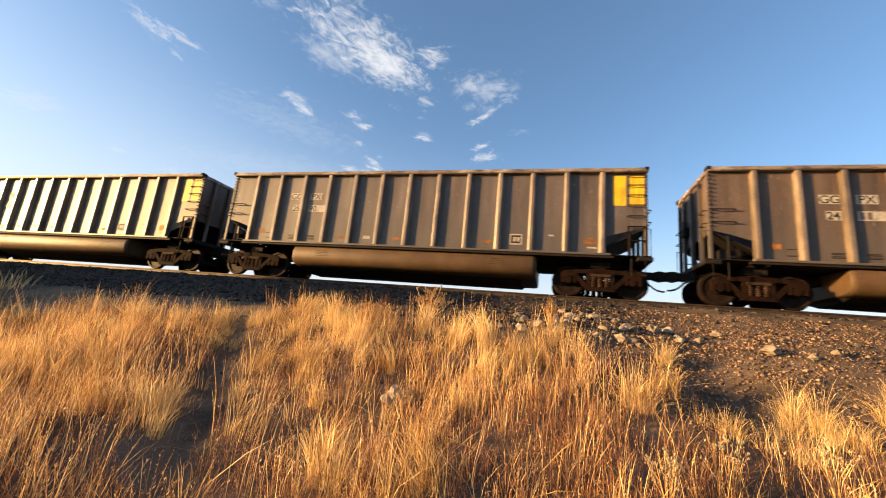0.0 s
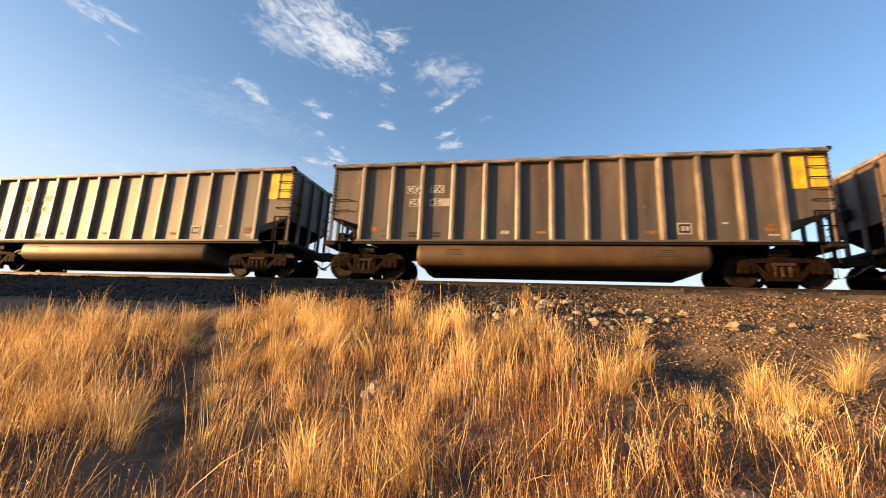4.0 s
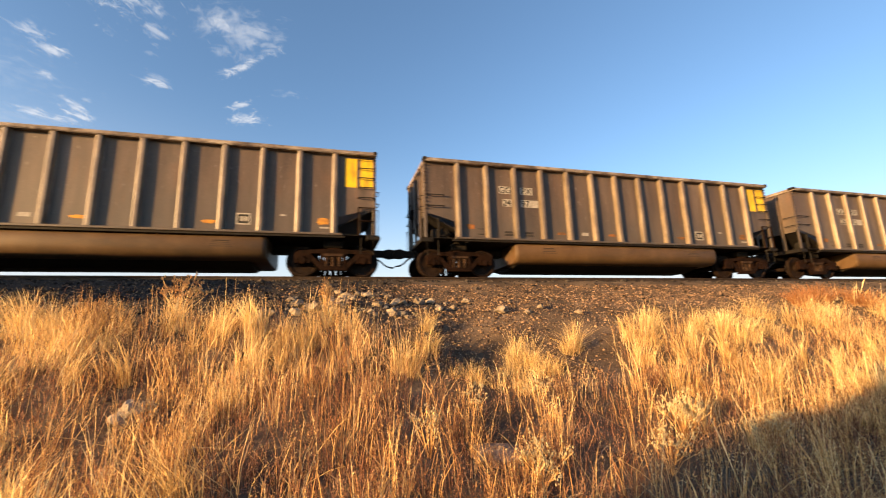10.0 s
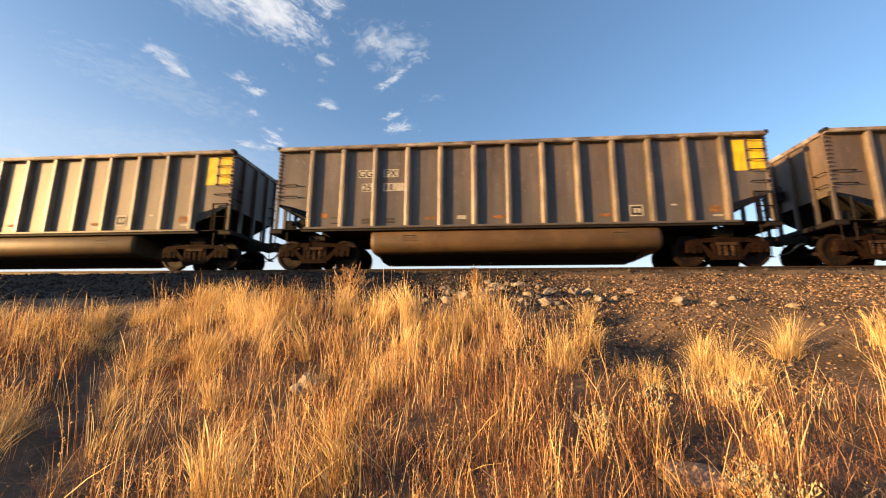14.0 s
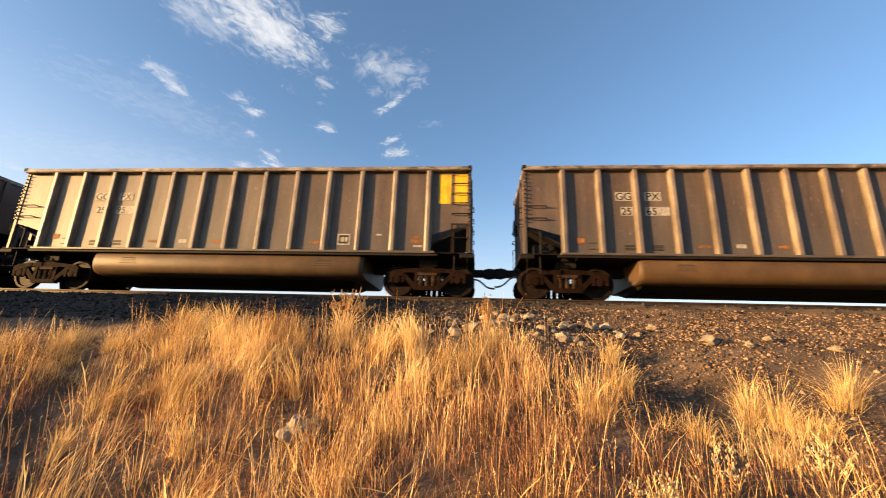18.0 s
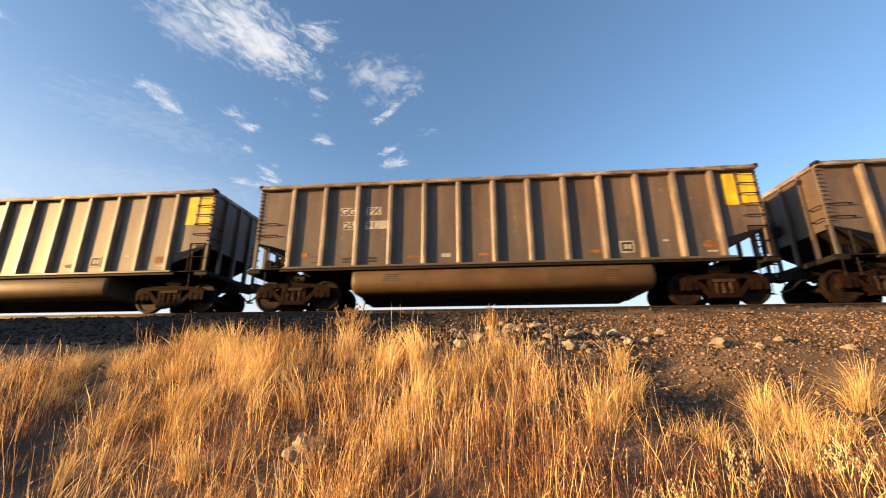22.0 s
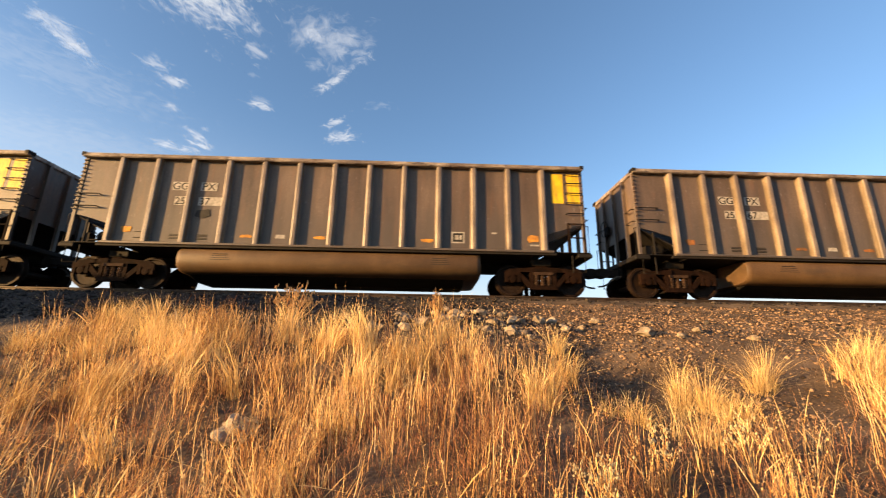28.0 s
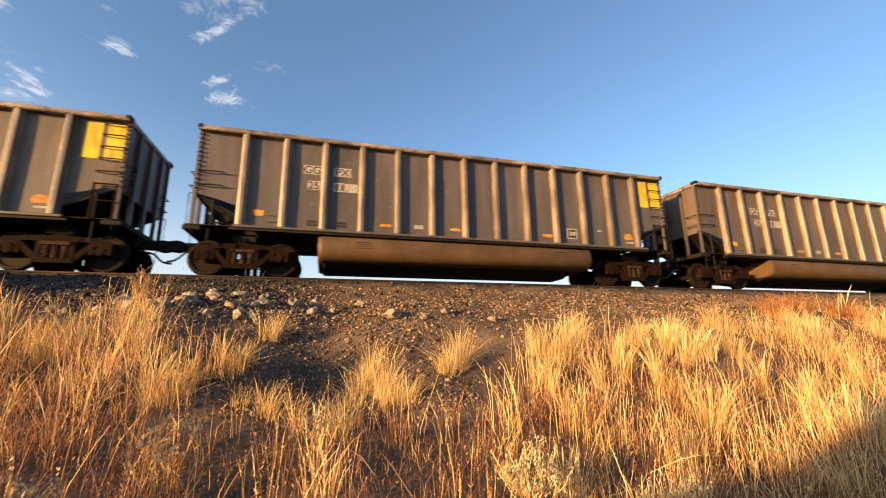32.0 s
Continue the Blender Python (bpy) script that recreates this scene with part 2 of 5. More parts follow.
ORANGE = mottled("rust_orange_patch", [(0.3, (0.085, 0.0527, 0.02975)), (0.5, (0.17, 0.0748, 0.0255)), (0.7, (0.289, 0.1105, 0.02975))], scale=7, rough=0.75)
FRESH_RUST = mottled("bright_rust_patch", [(0.3, (0.26, 0.12, 0.03)), (0.7, (0.55, 0.27, 0.035))], scale=7, rough=0.75)
GROUND = mottled("dry_gravelly_soil", [(0.3, (0.04859, 0.03339, 0.02174)), (0.5, (0.1011, 0.06996, 0.04416)), (0.7, (0.1705, 0.1203, 0.07754))], scale=1.2, rough=0.95, bump=0.9, fine=22)
BALLAST = mottled("crushed_ballast", [(0.2, (0.008779, 0.007227, 0.00637)), (0.5, (0.02852, 0.02332, 0.0199)), (0.8, (0.07242, 0.06069, 0.04986))], scale=9, rough=0.9, bump=0.6, fine=40, per_island=0.6)
GRIT = mottled("tan_slope_grit", [(0.2, (0.04232, 0.02716, 0.01729)), (0.5, (0.1374, 0.08768, 0.05399)), (0.8, (0.349, 0.2281, 0.1353))], scale=9, rough=0.9, bump=0.6, fine=40, per_island=0.6)
STONE = mottled("pale_stone", [(0.25, (0.1275, 0.09775, 0.068)), (0.5, (0.2125, 0.17, 0.1232)), (0.75, (0.34, 0.2848, 0.2125))], scale=6, rough=0.9, bump=0.5, fine=30, per_object=0.35)
BROWN_ROCK = mottled("brown_rock", [(0.3, (0.12, 0.085, 0.06)), (0.7, (0.27, 0.2, 0.15))], scale=6, rough=0.9, bump=0.6, fine=30)
BOULDER = mottled("sunlit_boulder", [(0.3, (0.204, 0.164, 0.1186)), (0.7, (0.374, 0.3149, 0.2371))], scale=7, rough=0.9, bump=0.6, fine=30)



def shaded_cinder_bed(m):
    """The track's shoulder: dark crushed rock over the tan soil, with the left part's shade put into its colour, ending
    in a ragged line.
    """
    n, l = m.node_tree.nodes, m.node_tree.links
    b = n["Principled BSDF"]
    under = b.inputs["Base Color"].links[0].from_socket
    co = n.new("ShaderNodeTexCoord").outputs["Object"]
    sep = n.new("ShaderNodeSeparateXYZ")
    nz = n.new("ShaderNodeTexNoise")
    nz.inputs["Scale"].default_value, nz.inputs["Detail"].default_value = 0.9, 6
    l.new(co, sep.inputs[0])
    l.new(co, nz.inputs["Vector"])
    masks = []
    # the X limit ends the painted dark where the shoulder's shade ends
    for axis, lo, hi in (("Y", -6.4, -5.2), ("X", 3.4, 1.4)):
        sh = n.new("ShaderNodeMath")
        sh.operation = "MULTIPLY_ADD"
        sh.inputs[1].default_value = 2.4
        l.new(nz.outputs["Fac"], sh.inputs[0])
        l.new(sep.outputs[axis], sh.inputs[2])
        mr = n.new("ShaderNodeMapRange")
        for i, v in ((1, lo + 1.2), (2, hi + 1.2), (3, 0.0), (4, 1.0)):
            mr.inputs[i].default_value = v
        l.new(sh.outputs[0], mr.inputs[0])
        masks.append(mr.outputs[0])
    both = n.new("ShaderNodeMath")
    both.operation = "MULTIPLY"
    l.new(masks[0], both.inputs[0])
    l.new(masks[1], both.inputs[1])
    mx = n.new("ShaderNodeMix")
    mx.data_type = "RGBA"
    mx.inputs[7].default_value = (0.028, 0.024, 0.022, 1)
    l.new(both.outputs[0], mx.inputs[0])
    l.new(under, mx.inputs[6])
    l.new(mx.outputs[2], b.inputs["Base Color"])


def foot_toned(m, colour, low, high, share):
    """Mixes one colour in towards the foot of a car's side, with a noisy edge."""
    n, l = m.node_tree.nodes, m.node_tree.links
    b = n["Principled BSDF"]
    under = b.inputs["Base Color"].links[0].from_socket
    co = n.new("ShaderNodeTexCoord").outputs["Object"]
    sep = n.new("ShaderNodeSeparateXYZ")
    l.new(co, sep.inputs[0])
    nz = n.new("ShaderNodeTexNoise")
    nz.inputs["Scale"].default_value, nz.inputs["Detail"].default_value = 1.4, 6
    l.new(shifted(n, l, co), nz.inputs["Vector"])
    sh = n.new("ShaderNodeMath")
    sh.operation = "MULTIPLY_ADD"
    sh.inputs[1].default_value = 1.6
    l.new(nz.outputs["Fac"], sh.inputs[0])
    l.new(sep.outputs["Z"], sh.inputs[2])
    mr = n.new("ShaderNodeMapRange")
    mr.interpolation_type = "SMOOTHSTEP"
    for i, v in ((1, high + 0.8), (2, low + 0.8), (3, 0.0), (4, share)):
        mr.inputs[i].default_value = v
    l.new(sh.outputs[0], mr.inputs[0])
    mx = n.new("ShaderNodeMix")
    mx.data_type = "RGBA"
    mx.inputs[7].default_value = (*colour, 1)
    l.new(mr.outputs[0], mx.inputs[0])
    l.new(under, mx.inputs[6])
    l.new(mx.outputs[2], b.inputs["Base Color"])


shaded_cinder_bed(GROUND)
for m in (CAR_PAINT, GREY_PAINT):
    foot_toned(m, (0.06, 0.055, 0.05), 1.3, 3.0, 0.55)


def grass_mat(name, stops, k=0.35, through=0.3):
    """Dry stalks: colour by stalk, by tuft and by patch, a little light coming through."""
    m, n, l, b = node_mat(name, 0.75)
    g = n.new("ShaderNodeNewGeometry")
    total = None
    for scale, share in ((0.9, 0.9), (4.5, 0.8)):
        nz = n.new("ShaderNodeTexNoise")
        nz.inputs["Scale"].default_value, nz.inputs["Detail"].default_value = scale, 2
        l.new(g.outputs["Position"], nz.inputs["Vector"])
        ad = n.new("ShaderNodeMath")
        ad.operation = "MULTIPLY_ADD"
        ad.inputs[1].default_value = share
        ad.inputs[2].default_value = 0.5 - share / 2 - 0.25 + 0.25 * (total is None) - k / 2 * (total is None)
        l.new(nz.outputs["Fac"], ad.inputs[0])
        if total is not None:
            off = n.new("ShaderNodeMath")
            off.operation = "MULTIPLY_ADD"
            off.inputs[1].default_value = share
            l.new(nz.outputs["Fac"], off.inputs[0])
            sh = n.new("ShaderNodeMath")
            sh.operation = "SUBTRACT"
            sh.inputs[1].default_value = share / 2
            l.new(total, sh.inputs[0])
            l.new(sh.outputs[0], off.inputs[2])
            total = off.outputs[0]
        else:
            total = ad.outputs[0]
    ad = n.new("ShaderNodeMath")
    ad.operation = "MULTIPLY_ADD"
    ad.inputs[1].default_value = k
    l.new(g.outputs["Random Per Island"], ad.inputs[0])
    l.new(total, ad.inputs[2])
    r = ramp(n, stops)
    l.new(ad.outputs[0], r.inputs[0])
    l.new(r.outputs[0], b.inputs["Base Color"])
    tr = n.new("ShaderNodeBsdfTranslucent")
    l.new(r.outputs[0], tr.inputs["Color"])
    mx = n.new("ShaderNodeMixShader")
    mx.inputs[0].default_value = through
    l.new(b.outputs[0], mx.inputs[1])
    l.new(tr.outputs[0], mx.inputs[2])
    l.new(mx.outputs[0], n["Material Output"].inputs["Surface"])
    return m


STRAW = grass_mat("straw_grass", [(0.05, (0.13, 0.06, 0.026)), (0.30, (0.40, 0.21, 0.075)), (0.55, (0.76, 0.49, 0.19)), (0.88, (0.96, 0.76, 0.40))], 0.7)
RUSSET = grass_mat("russet_grass", [(0.08, (0.07, 0.028, 0.016)), (0.45, (0.30, 0.13, 0.06)), (0.9, (0.66, 0.37, 0.18))], 0.7)
PALE = grass_mat("pale_bunch_grass", [(0.08, (0.30, 0.18, 0.065)), (0.55, (0.74, 0.53, 0.22)), (0.92, (0.95, 0.80, 0.44))], 0.6)
GREYED = grass_mat("weathered_straw", [(0.08, (0.11, 0.08, 0.06)), (0.6, (0.34, 0.27, 0.20)), (0.92, (0.58, 0.48, 0.36))], 0.6)
REDBUSH = grass_mat("reddish_twigs", [(0.05, (0.24, 0.10, 0.04)), (0.6, (0.44, 0.20, 0.075)), (0.95, (0.6, 0.32, 0.13))])
SPRING = mottled("spring_steel", [(0.3, (0.016, 0.010, 0.007)), (0.7, (0.05, 0.03, 0.02))], scale=6, rough=0.8, gloss=0.08, bump=0.1)
RUBBER = mottled("black_rubber", [(0.3, (0.036, 0.036, 0.036)), (0.7, (0.09, 0.084, 0.078))], scale=6, rough=0.8)
CREAM = mottled("cream_seed_heads", [(0.3, (0.3757, 0.3128, 0.1666)), (0.7, (0.578, 0.5032, 0.2975))], scale=20, rough=0.9)
DOCK = mottled("russet_seed_heads", [(0.3, (0.38, 0.225, 0.0936)), (0.7, (0.632, 0.42, 0.172))], scale=20, rough=0.9)


def cloud_mat(name, top):
    """Wisps: density fades to the sheet's rim and breaks up into streaks."""
    m, n, l, b = node_mat(name)
    co = n.new("ShaderNodeTexCoord")
    gen = n.new("ShaderNodeMapping")
    gen.inputs["Location"].default_value, gen.inputs["Scale"].default_value = (-1, -1, 0), (2, 2, 0)
    l.new(co.outputs["Generated"], gen.inputs[0])
    nz = n.new("ShaderNodeTexNoise")
    nz.inputs["Scale"].default_value, nz.inputs["Detail"].default_value, nz.inputs["Roughness"].default_value = 0.024, 10, 0.6
    nz.inputs["Distortion"].default_value = 0.9
    inf = n.new("ShaderNodeObjectInfo")
    far = n.new("ShaderNodeMapping")
    far.inputs["Scale"].default_value = (0.8, 1.2, 1.0)
    l.new(co.outputs["Object"], far.inputs[0])
    shift = n.new("ShaderNodeVectorMath")
    shift.operation = "MULTIPLY_ADD"
    shift.inputs[1].default_value = (900, 700, 0)
    l.new(inf.outputs["Random"], shift.inputs[0])
    l.new(far.outputs[0], shift.inputs[2])
    l.new(shift.outputs[0], nz.inputs["Vector"])
    ln = n.new("ShaderNodeVectorMath")
    ln.operation = "LENGTH"
    l.new(gen.outputs[0], ln.inputs[0])
    rim = n.new("ShaderNodeMapRange")
    rim.interpolation_type = "SMOOTHSTEP"
    for i, v in ((1, 1.05), (2, 0.0), (3, 0.0), (4, 1.0)):
        rim.inputs[i].default_value = v
    l.new(ln.outputs["Value"], rim.inputs[0])
    st = n.new("ShaderNodeMath")
    st.operation = "MULTIPLY_ADD"
    st.inputs[1].default_value = 1.0
    l.new(rim.outputs[0], st.inputs[0])
    sub = n.new("ShaderNodeMath")
    sub.operation = "MULTIPLY_ADD"
    sub.inputs[1].default_value, sub.inputs[2].default_value = 2.8, -1.72
    l.new(nz.outputs["Fac"], sub.inputs[0])
    l.new(sub.outputs[0], st.inputs[2])
    fin = n.new("ShaderNodeMapRange")
    fin.interpolation_type = "SMOOTHSTEP"
    for i, v in ((1, -0.05), (2, 0.95), (3, 0.0), (4, top)):
        fin.inputs[i].default_value = v
    l.new(st.outputs[0], fin.inputs[0])
    em = n.new("ShaderNodeEmission")
    em.inputs["Color"].default_value, em.inputs["Strength"].default_value = (0.84, 0.85, 0.88, 1), 0.5
    tr = n.new("ShaderNodeBsdfTransparent")
    mx = n.new("ShaderNodeMixShader")
    l.new(fin.outputs[0], mx.inputs[0])
    l.new(tr.outputs[0], mx.inputs[1])
    l.new(em.outputs[0], mx.inputs[2])
    l.new(mx.outputs[0], n["Material Output"].inputs["Surface"])
    return m


CLOUD = {"full": cloud_mat("cloud_full", 0.66), "mid": cloud_mat("cloud_mid", 0.46), "thin": cloud_mat("cloud_thin", 0.26), "veil": cloud_mat("cloud_veil", 0.13)}

# ================= ground =================
YS = [-400, -40, -20, -15, -13, -11, -9.7, -8.6, -7.8, -6.9, -5.9, -5.1, -3.8, -2.1, -1.8, 1.8, 2.1, 3.8, 6.9, 9.7, 13, 40, 400]
ZS = [-3.6, -3.4, -3.3, -3.25, -3.2, -3.05, -2.8, -2.45, -2.12, -1.70, -1.30, -1.10, -0.85, -0.30, -0.26, -0.26, -0.30, -0.85, -1.7, -2.8, -3.2, -3.4, -3.6]


def wave(x, y):
    return (np.sin(0.9 * x + 0.6 * y) + 0.7 * np.sin(1.7 * x - 1.3 * y + 1.0) + 0.5 * np.sin(3.1 * x + 2.3 * y + 2.0)
            + 0.3 * np.sin(6.1 * x - 5.3 * y) + 0.2 * np.sin(11.3 * x + 9.1 * y + 0.5))


TRAIL_Y = [-11.2, -10.7, -9.9, -9.2, -8.6, -7.7, -7.1]
TRAIL_X = [-2.5, -2.8, -3.4, -3.8, -4.4, -4.95, -5.5]


def trail(x, y):
    """1 on the narrow trodden trail that climbs towards the track, 0 away from it."""
    off = (x - np.interp(y, TRAIL_Y, TRAIL_X)) / 0.38
    return np.exp(-off ** 2) * np.clip((y + 11.4) / 0.6, 0, 1) * np.clip((-6.6 - y) / 0.4, 0, 1)


def gully(x, y):
    """A washed-out runnel down the slope, beside the heap of stones."""
    along = np.clip((y + 8.5) / 0.8, 0, 1) * np.clip((-3.0 - y) / 1.0, 0, 1)
    deep = np.interp(y, [-8.5, -7.2, -6.2, -5.4, -3.0], [0.30, 0.28, 0.12, 0.05, 0.05])
    return along * (deep * np.exp(-((x - 2.65) / 0.55) ** 2) - 0.4 * deep * np.exp(-((x - 0.75) / 0.6) ** 2))


def gz(x, y):
    """Height of the ground: an embankment along the track, rough below it, with a trodden trail and a runnel."""
    x, y = np.asarray(x, float), np.asarray(y, float)
    rough = np.clip((np.abs(y) - 5.4) / 2.0, 0.0, 1.0)
    knoll = 0.16 * np.exp(-(((x + 2.9) / 0.9) ** 2 + ((y + 7.3) / 0.7) ** 2)) + 0.08 * np.exp(-(((x + 5.7) / 0.8) ** 2 + ((y + 6.8) / 0.5) ** 2))
    return np.interp(y, YS, ZS) + 0.045 * wave(x, y) * rough + 0.012 * wave(3.3 * x, 3.3 * y) - 0.2 * trail(x, y) - gully(x, y) + knoll


def build_ground():
    def axis(near, far, fine, coarse):
        a = list(np.arange(-near, near + 1e-6, fine))
        b = [near * (far / near) ** (i / coarse) for i in range(1, coarse + 1)]
        return np.array([-v for v in b[::-1]] + a + b)
    xs, ys = axis(24, 2500, 0.19, 26), axis(14.4, 2500, 0.15, 26)
    X, Y = np.meshgrid(xs, ys)
    v = np.stack([X, Y, gz(X, Y)], -1).reshape(-1, 3)
    ny, nx = X.shape
    i = (np.arange(ny - 1)[:, None] * nx + np.arange(nx - 1)).ravel()
    f = np.stack([i, i + 1, i + nx + 1, i + nx], -1)
    me = quick_mesh("ground", v, f, GROUND)
    me.polygons.foreach_set("use_smooth", [True] * len(me.polygons))
    return tagged(new("ground", me), "dry gravelly embankment and flat grassland below it", "ground", kind="structure")


build_ground()

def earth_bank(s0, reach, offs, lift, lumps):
    """An unseen bank added off to the left or behind, across the low sun's way, to cast shade. offs and lift: places
    along its crest, and the crest's height there.
    """
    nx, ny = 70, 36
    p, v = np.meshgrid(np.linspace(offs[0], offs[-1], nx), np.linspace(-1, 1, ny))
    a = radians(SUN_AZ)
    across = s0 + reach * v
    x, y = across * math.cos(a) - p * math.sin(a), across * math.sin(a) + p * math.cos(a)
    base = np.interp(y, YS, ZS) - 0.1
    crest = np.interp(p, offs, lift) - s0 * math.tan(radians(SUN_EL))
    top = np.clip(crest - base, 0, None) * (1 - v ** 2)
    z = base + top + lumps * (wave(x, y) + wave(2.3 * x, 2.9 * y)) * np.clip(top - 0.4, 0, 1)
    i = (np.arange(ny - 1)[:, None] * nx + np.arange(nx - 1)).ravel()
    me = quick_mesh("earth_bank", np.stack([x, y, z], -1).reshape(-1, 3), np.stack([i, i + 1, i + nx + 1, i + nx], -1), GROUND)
    return tagged(new("earth_bank", me), "unseen earth bank added to cast shade on the slope and grass", "earth bank", kind="structure")


# added shade casters out of view: one for the shoulder, one for the foreground
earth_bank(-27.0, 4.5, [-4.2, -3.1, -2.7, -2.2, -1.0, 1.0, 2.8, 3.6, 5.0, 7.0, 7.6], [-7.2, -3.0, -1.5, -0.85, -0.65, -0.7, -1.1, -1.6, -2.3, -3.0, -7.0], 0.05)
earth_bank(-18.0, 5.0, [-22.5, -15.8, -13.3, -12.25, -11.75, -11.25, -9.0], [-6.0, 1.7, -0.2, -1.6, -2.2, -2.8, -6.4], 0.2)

# ================= track =================
RAIL_OUT = [(-0.07, -0.17), (0.07, -0.17), (0.07, -0.155), (0.012, -0.13), (0.01, -0.05), (0.036, -0.04), (0.036, -0.006), (0.028, 0.0),
            (-0.028, 0.0), (-0.036, -0.006), (-0.036, -0.04), (-0.01, -0.05), (-0.012, -0.13), (-0.07, -0.155)]


def build_track():
    for side in (-1, 1):
        bm = bmesh.new()
        a = [bm.verts.new((-420, side * 0.753 + y, z)) for y, z in RAIL_OUT]
        b = [bm.verts.new((420, side * 0.753 + y, z)) for y, z in RAIL_OUT]
        n = len(a)
        for i in range(n):
            bm.faces.new((a[i], a[(i + 1) % n], b[(i + 1) % n], b[i]))
        bm.faces.new(a)
        bm.faces.new(b[::-1])
        tagged(part("rail", bm, RAIL), "rust-brown steel rail on wooden ties", "rail", "rails", "structure")
    tie = mesh_of("tie", box_bm(-0.115, 0.115, -1.3, 1.3, -0.36, -0.172, bevel=0.012), TIE)
    for i in range(150):
        o = new("railway_tie", tie)
        o.matrix_basis = pose(-26 + i * 0.53 + random.uniform(-0.03, 0.03), random.uniform(-0.03, 0.03), random.uniform(-0.004, 0.0), 0, 0, random.uniform(-1.2, 1.2))
        tagged(o, "weathered grey-brown wooden tie bedded in ballast", "railway tie", "ties under the rails", "structure")


build_track()

# ================= coal cars =================
LEN, TOP = 14.6, 3.84                     # body length, height over the rail
FACE, POST = 1.36, 1.50                   # half widths: the side sheets, and over the posts
SILL0, SILL1 = 1.14, 1.21                 # side sill, bottom and top
PITCH, BAY0, BAY = 16.18, 1.12, 1.022   # from car to car; first post, post to post
TRUCKS = (1.21, LEN - 1.21)
WHEEL_R = 0.457


def post_bm():
    """A hat-section side post: flange, raised face, rounded shoulders."""
    bm = bmesh.new()
    prof = [(-0.112, 0.0), (-0.112, 0.010), (-0.086, 0.014), (-0.076, 0.100), (-0.066, 0.126), (-0.042, 0.14), (0.042, 0.14), (0.066, 0.126), (0.076, 0.100), (0.086, 0.014), (0.112, 0.010), (0.112, 0.0)]
    lev = [(SILL1 - 0.01, 1.0), (TOP - 0.12, 1.0)]
    rings = [[bm.verts.new((x, -FACE - d * k, z)) for x, d in prof] for z, k in lev]
    for r, s in zip(rings, rings[1:]):
        for i in range(len(prof)):
            bm.faces.new((r[i], r[(i + 1) % len(prof)], s[(i + 1) % len(prof)], s[i]))
    bm.faces.new(rings[0])
    bm.faces.new(rings[-1][::-1])
    return bm


def corrugated_panel(x0, x1):
    """One bay of side sheet, slightly dished, with a lapped lower hem."""
    bm = bmesh.new()
    cols, rows = 6, 5
    g = {}
    for i in range(cols + 1):
        for j in range(rows + 1):
            u, v = i / cols, j / rows
            d = 0.012 * math.sin(u * math.pi) * (0.6 + 0.4 * math.sin(v * math.pi))
            g[i, j] = bm.verts.new((x0 + (x1 - x0) * u, -FACE + d, SILL1 - 0.02 + (TOP - 0.1 - SILL1) * v))
    back = {}
    for i in (0, cols):
        for j in (0, rows):
            back[i, j] = bm.verts.new((x0 + (x1 - x0) * i / cols, -FACE + 0.03, SILL1 - 0.02 + (TOP - 0.1 - SILL1) * j / rows))
    for i in range(cols):
        for j in range(rows):
            bm.faces.new((g[i, j], g[i + 1, j], g[i + 1, j + 1], g[i, j + 1]))
    bm.faces.new((back[0, 0], back[0, rows], back[cols, rows], back[cols, 0]))
    return bm


def end_panel(x_corner, x_post):
    """The end bay's sheet, cut away at the bottom, higher towards the corner."""
    bm = bmesh.new()
    out = [(x_corner, 2.02), (x_corner * 0.55 + x_post * 0.45, 1.90), (x_corner * 0.15 + x_post * 0.85, 1.76), (x_post, 1.72), (x_post, TOP - 0.1), (x_corner, TOP - 0.1)]
    add_prism(bm, out, -FACE, -FACE + 0.03)
    return bm


def tub_bm():
    """The rounded belly between the trucks, with bulged ends."""
    bm = bmesh.new()
    half = [(-1.34, 1.10), (-1.42, 1.00), (-1.455, 0.84), (-1.45, 0.69), (-1.41, 0.57), (-1.33, 0.48), (-1.2, 0.43), (-1.0, 0.405)]
    prof = half + [(-y, z) for y, z in half[::-1]]
    rings = []
    for x, k in ((3.08, 0.90), (3.12, 0.96), (3.22, 1.0), (11.40, 1.0), (11.50, 0.96), (11.54, 0.90)):
        rings.append([bm.verts.new((x, y * (0.5 + 0.5 * k), 0.8 + (z - 0.8) * k)) for y, z in prof])
    for r, s in zip(rings, rings[1:]):
        for i in range(len(prof)):
            bm.faces.new((r[i], r[(i + 1) % len(prof)], s[(i + 1) % len(prof)], s[i]))
    for f in bm.faces:
        f.smooth = True
    for ring in (rings[0], rings[-1]):
        cap = bm.faces.new(ring)
        for e in cap.edges:
            e.smooth = False
    return bm


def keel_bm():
    """The shallow vee of the floor under the tub, chamfered at both ends; its black holds the underside's shade."""
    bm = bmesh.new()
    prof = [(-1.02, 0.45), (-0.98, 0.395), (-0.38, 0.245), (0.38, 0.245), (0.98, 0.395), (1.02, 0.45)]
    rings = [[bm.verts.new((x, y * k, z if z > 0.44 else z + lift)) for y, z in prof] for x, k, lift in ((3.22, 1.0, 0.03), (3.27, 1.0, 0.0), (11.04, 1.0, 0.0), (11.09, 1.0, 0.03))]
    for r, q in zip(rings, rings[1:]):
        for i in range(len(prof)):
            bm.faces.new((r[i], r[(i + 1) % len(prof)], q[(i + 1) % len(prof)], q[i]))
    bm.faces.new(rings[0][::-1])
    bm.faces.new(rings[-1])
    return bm


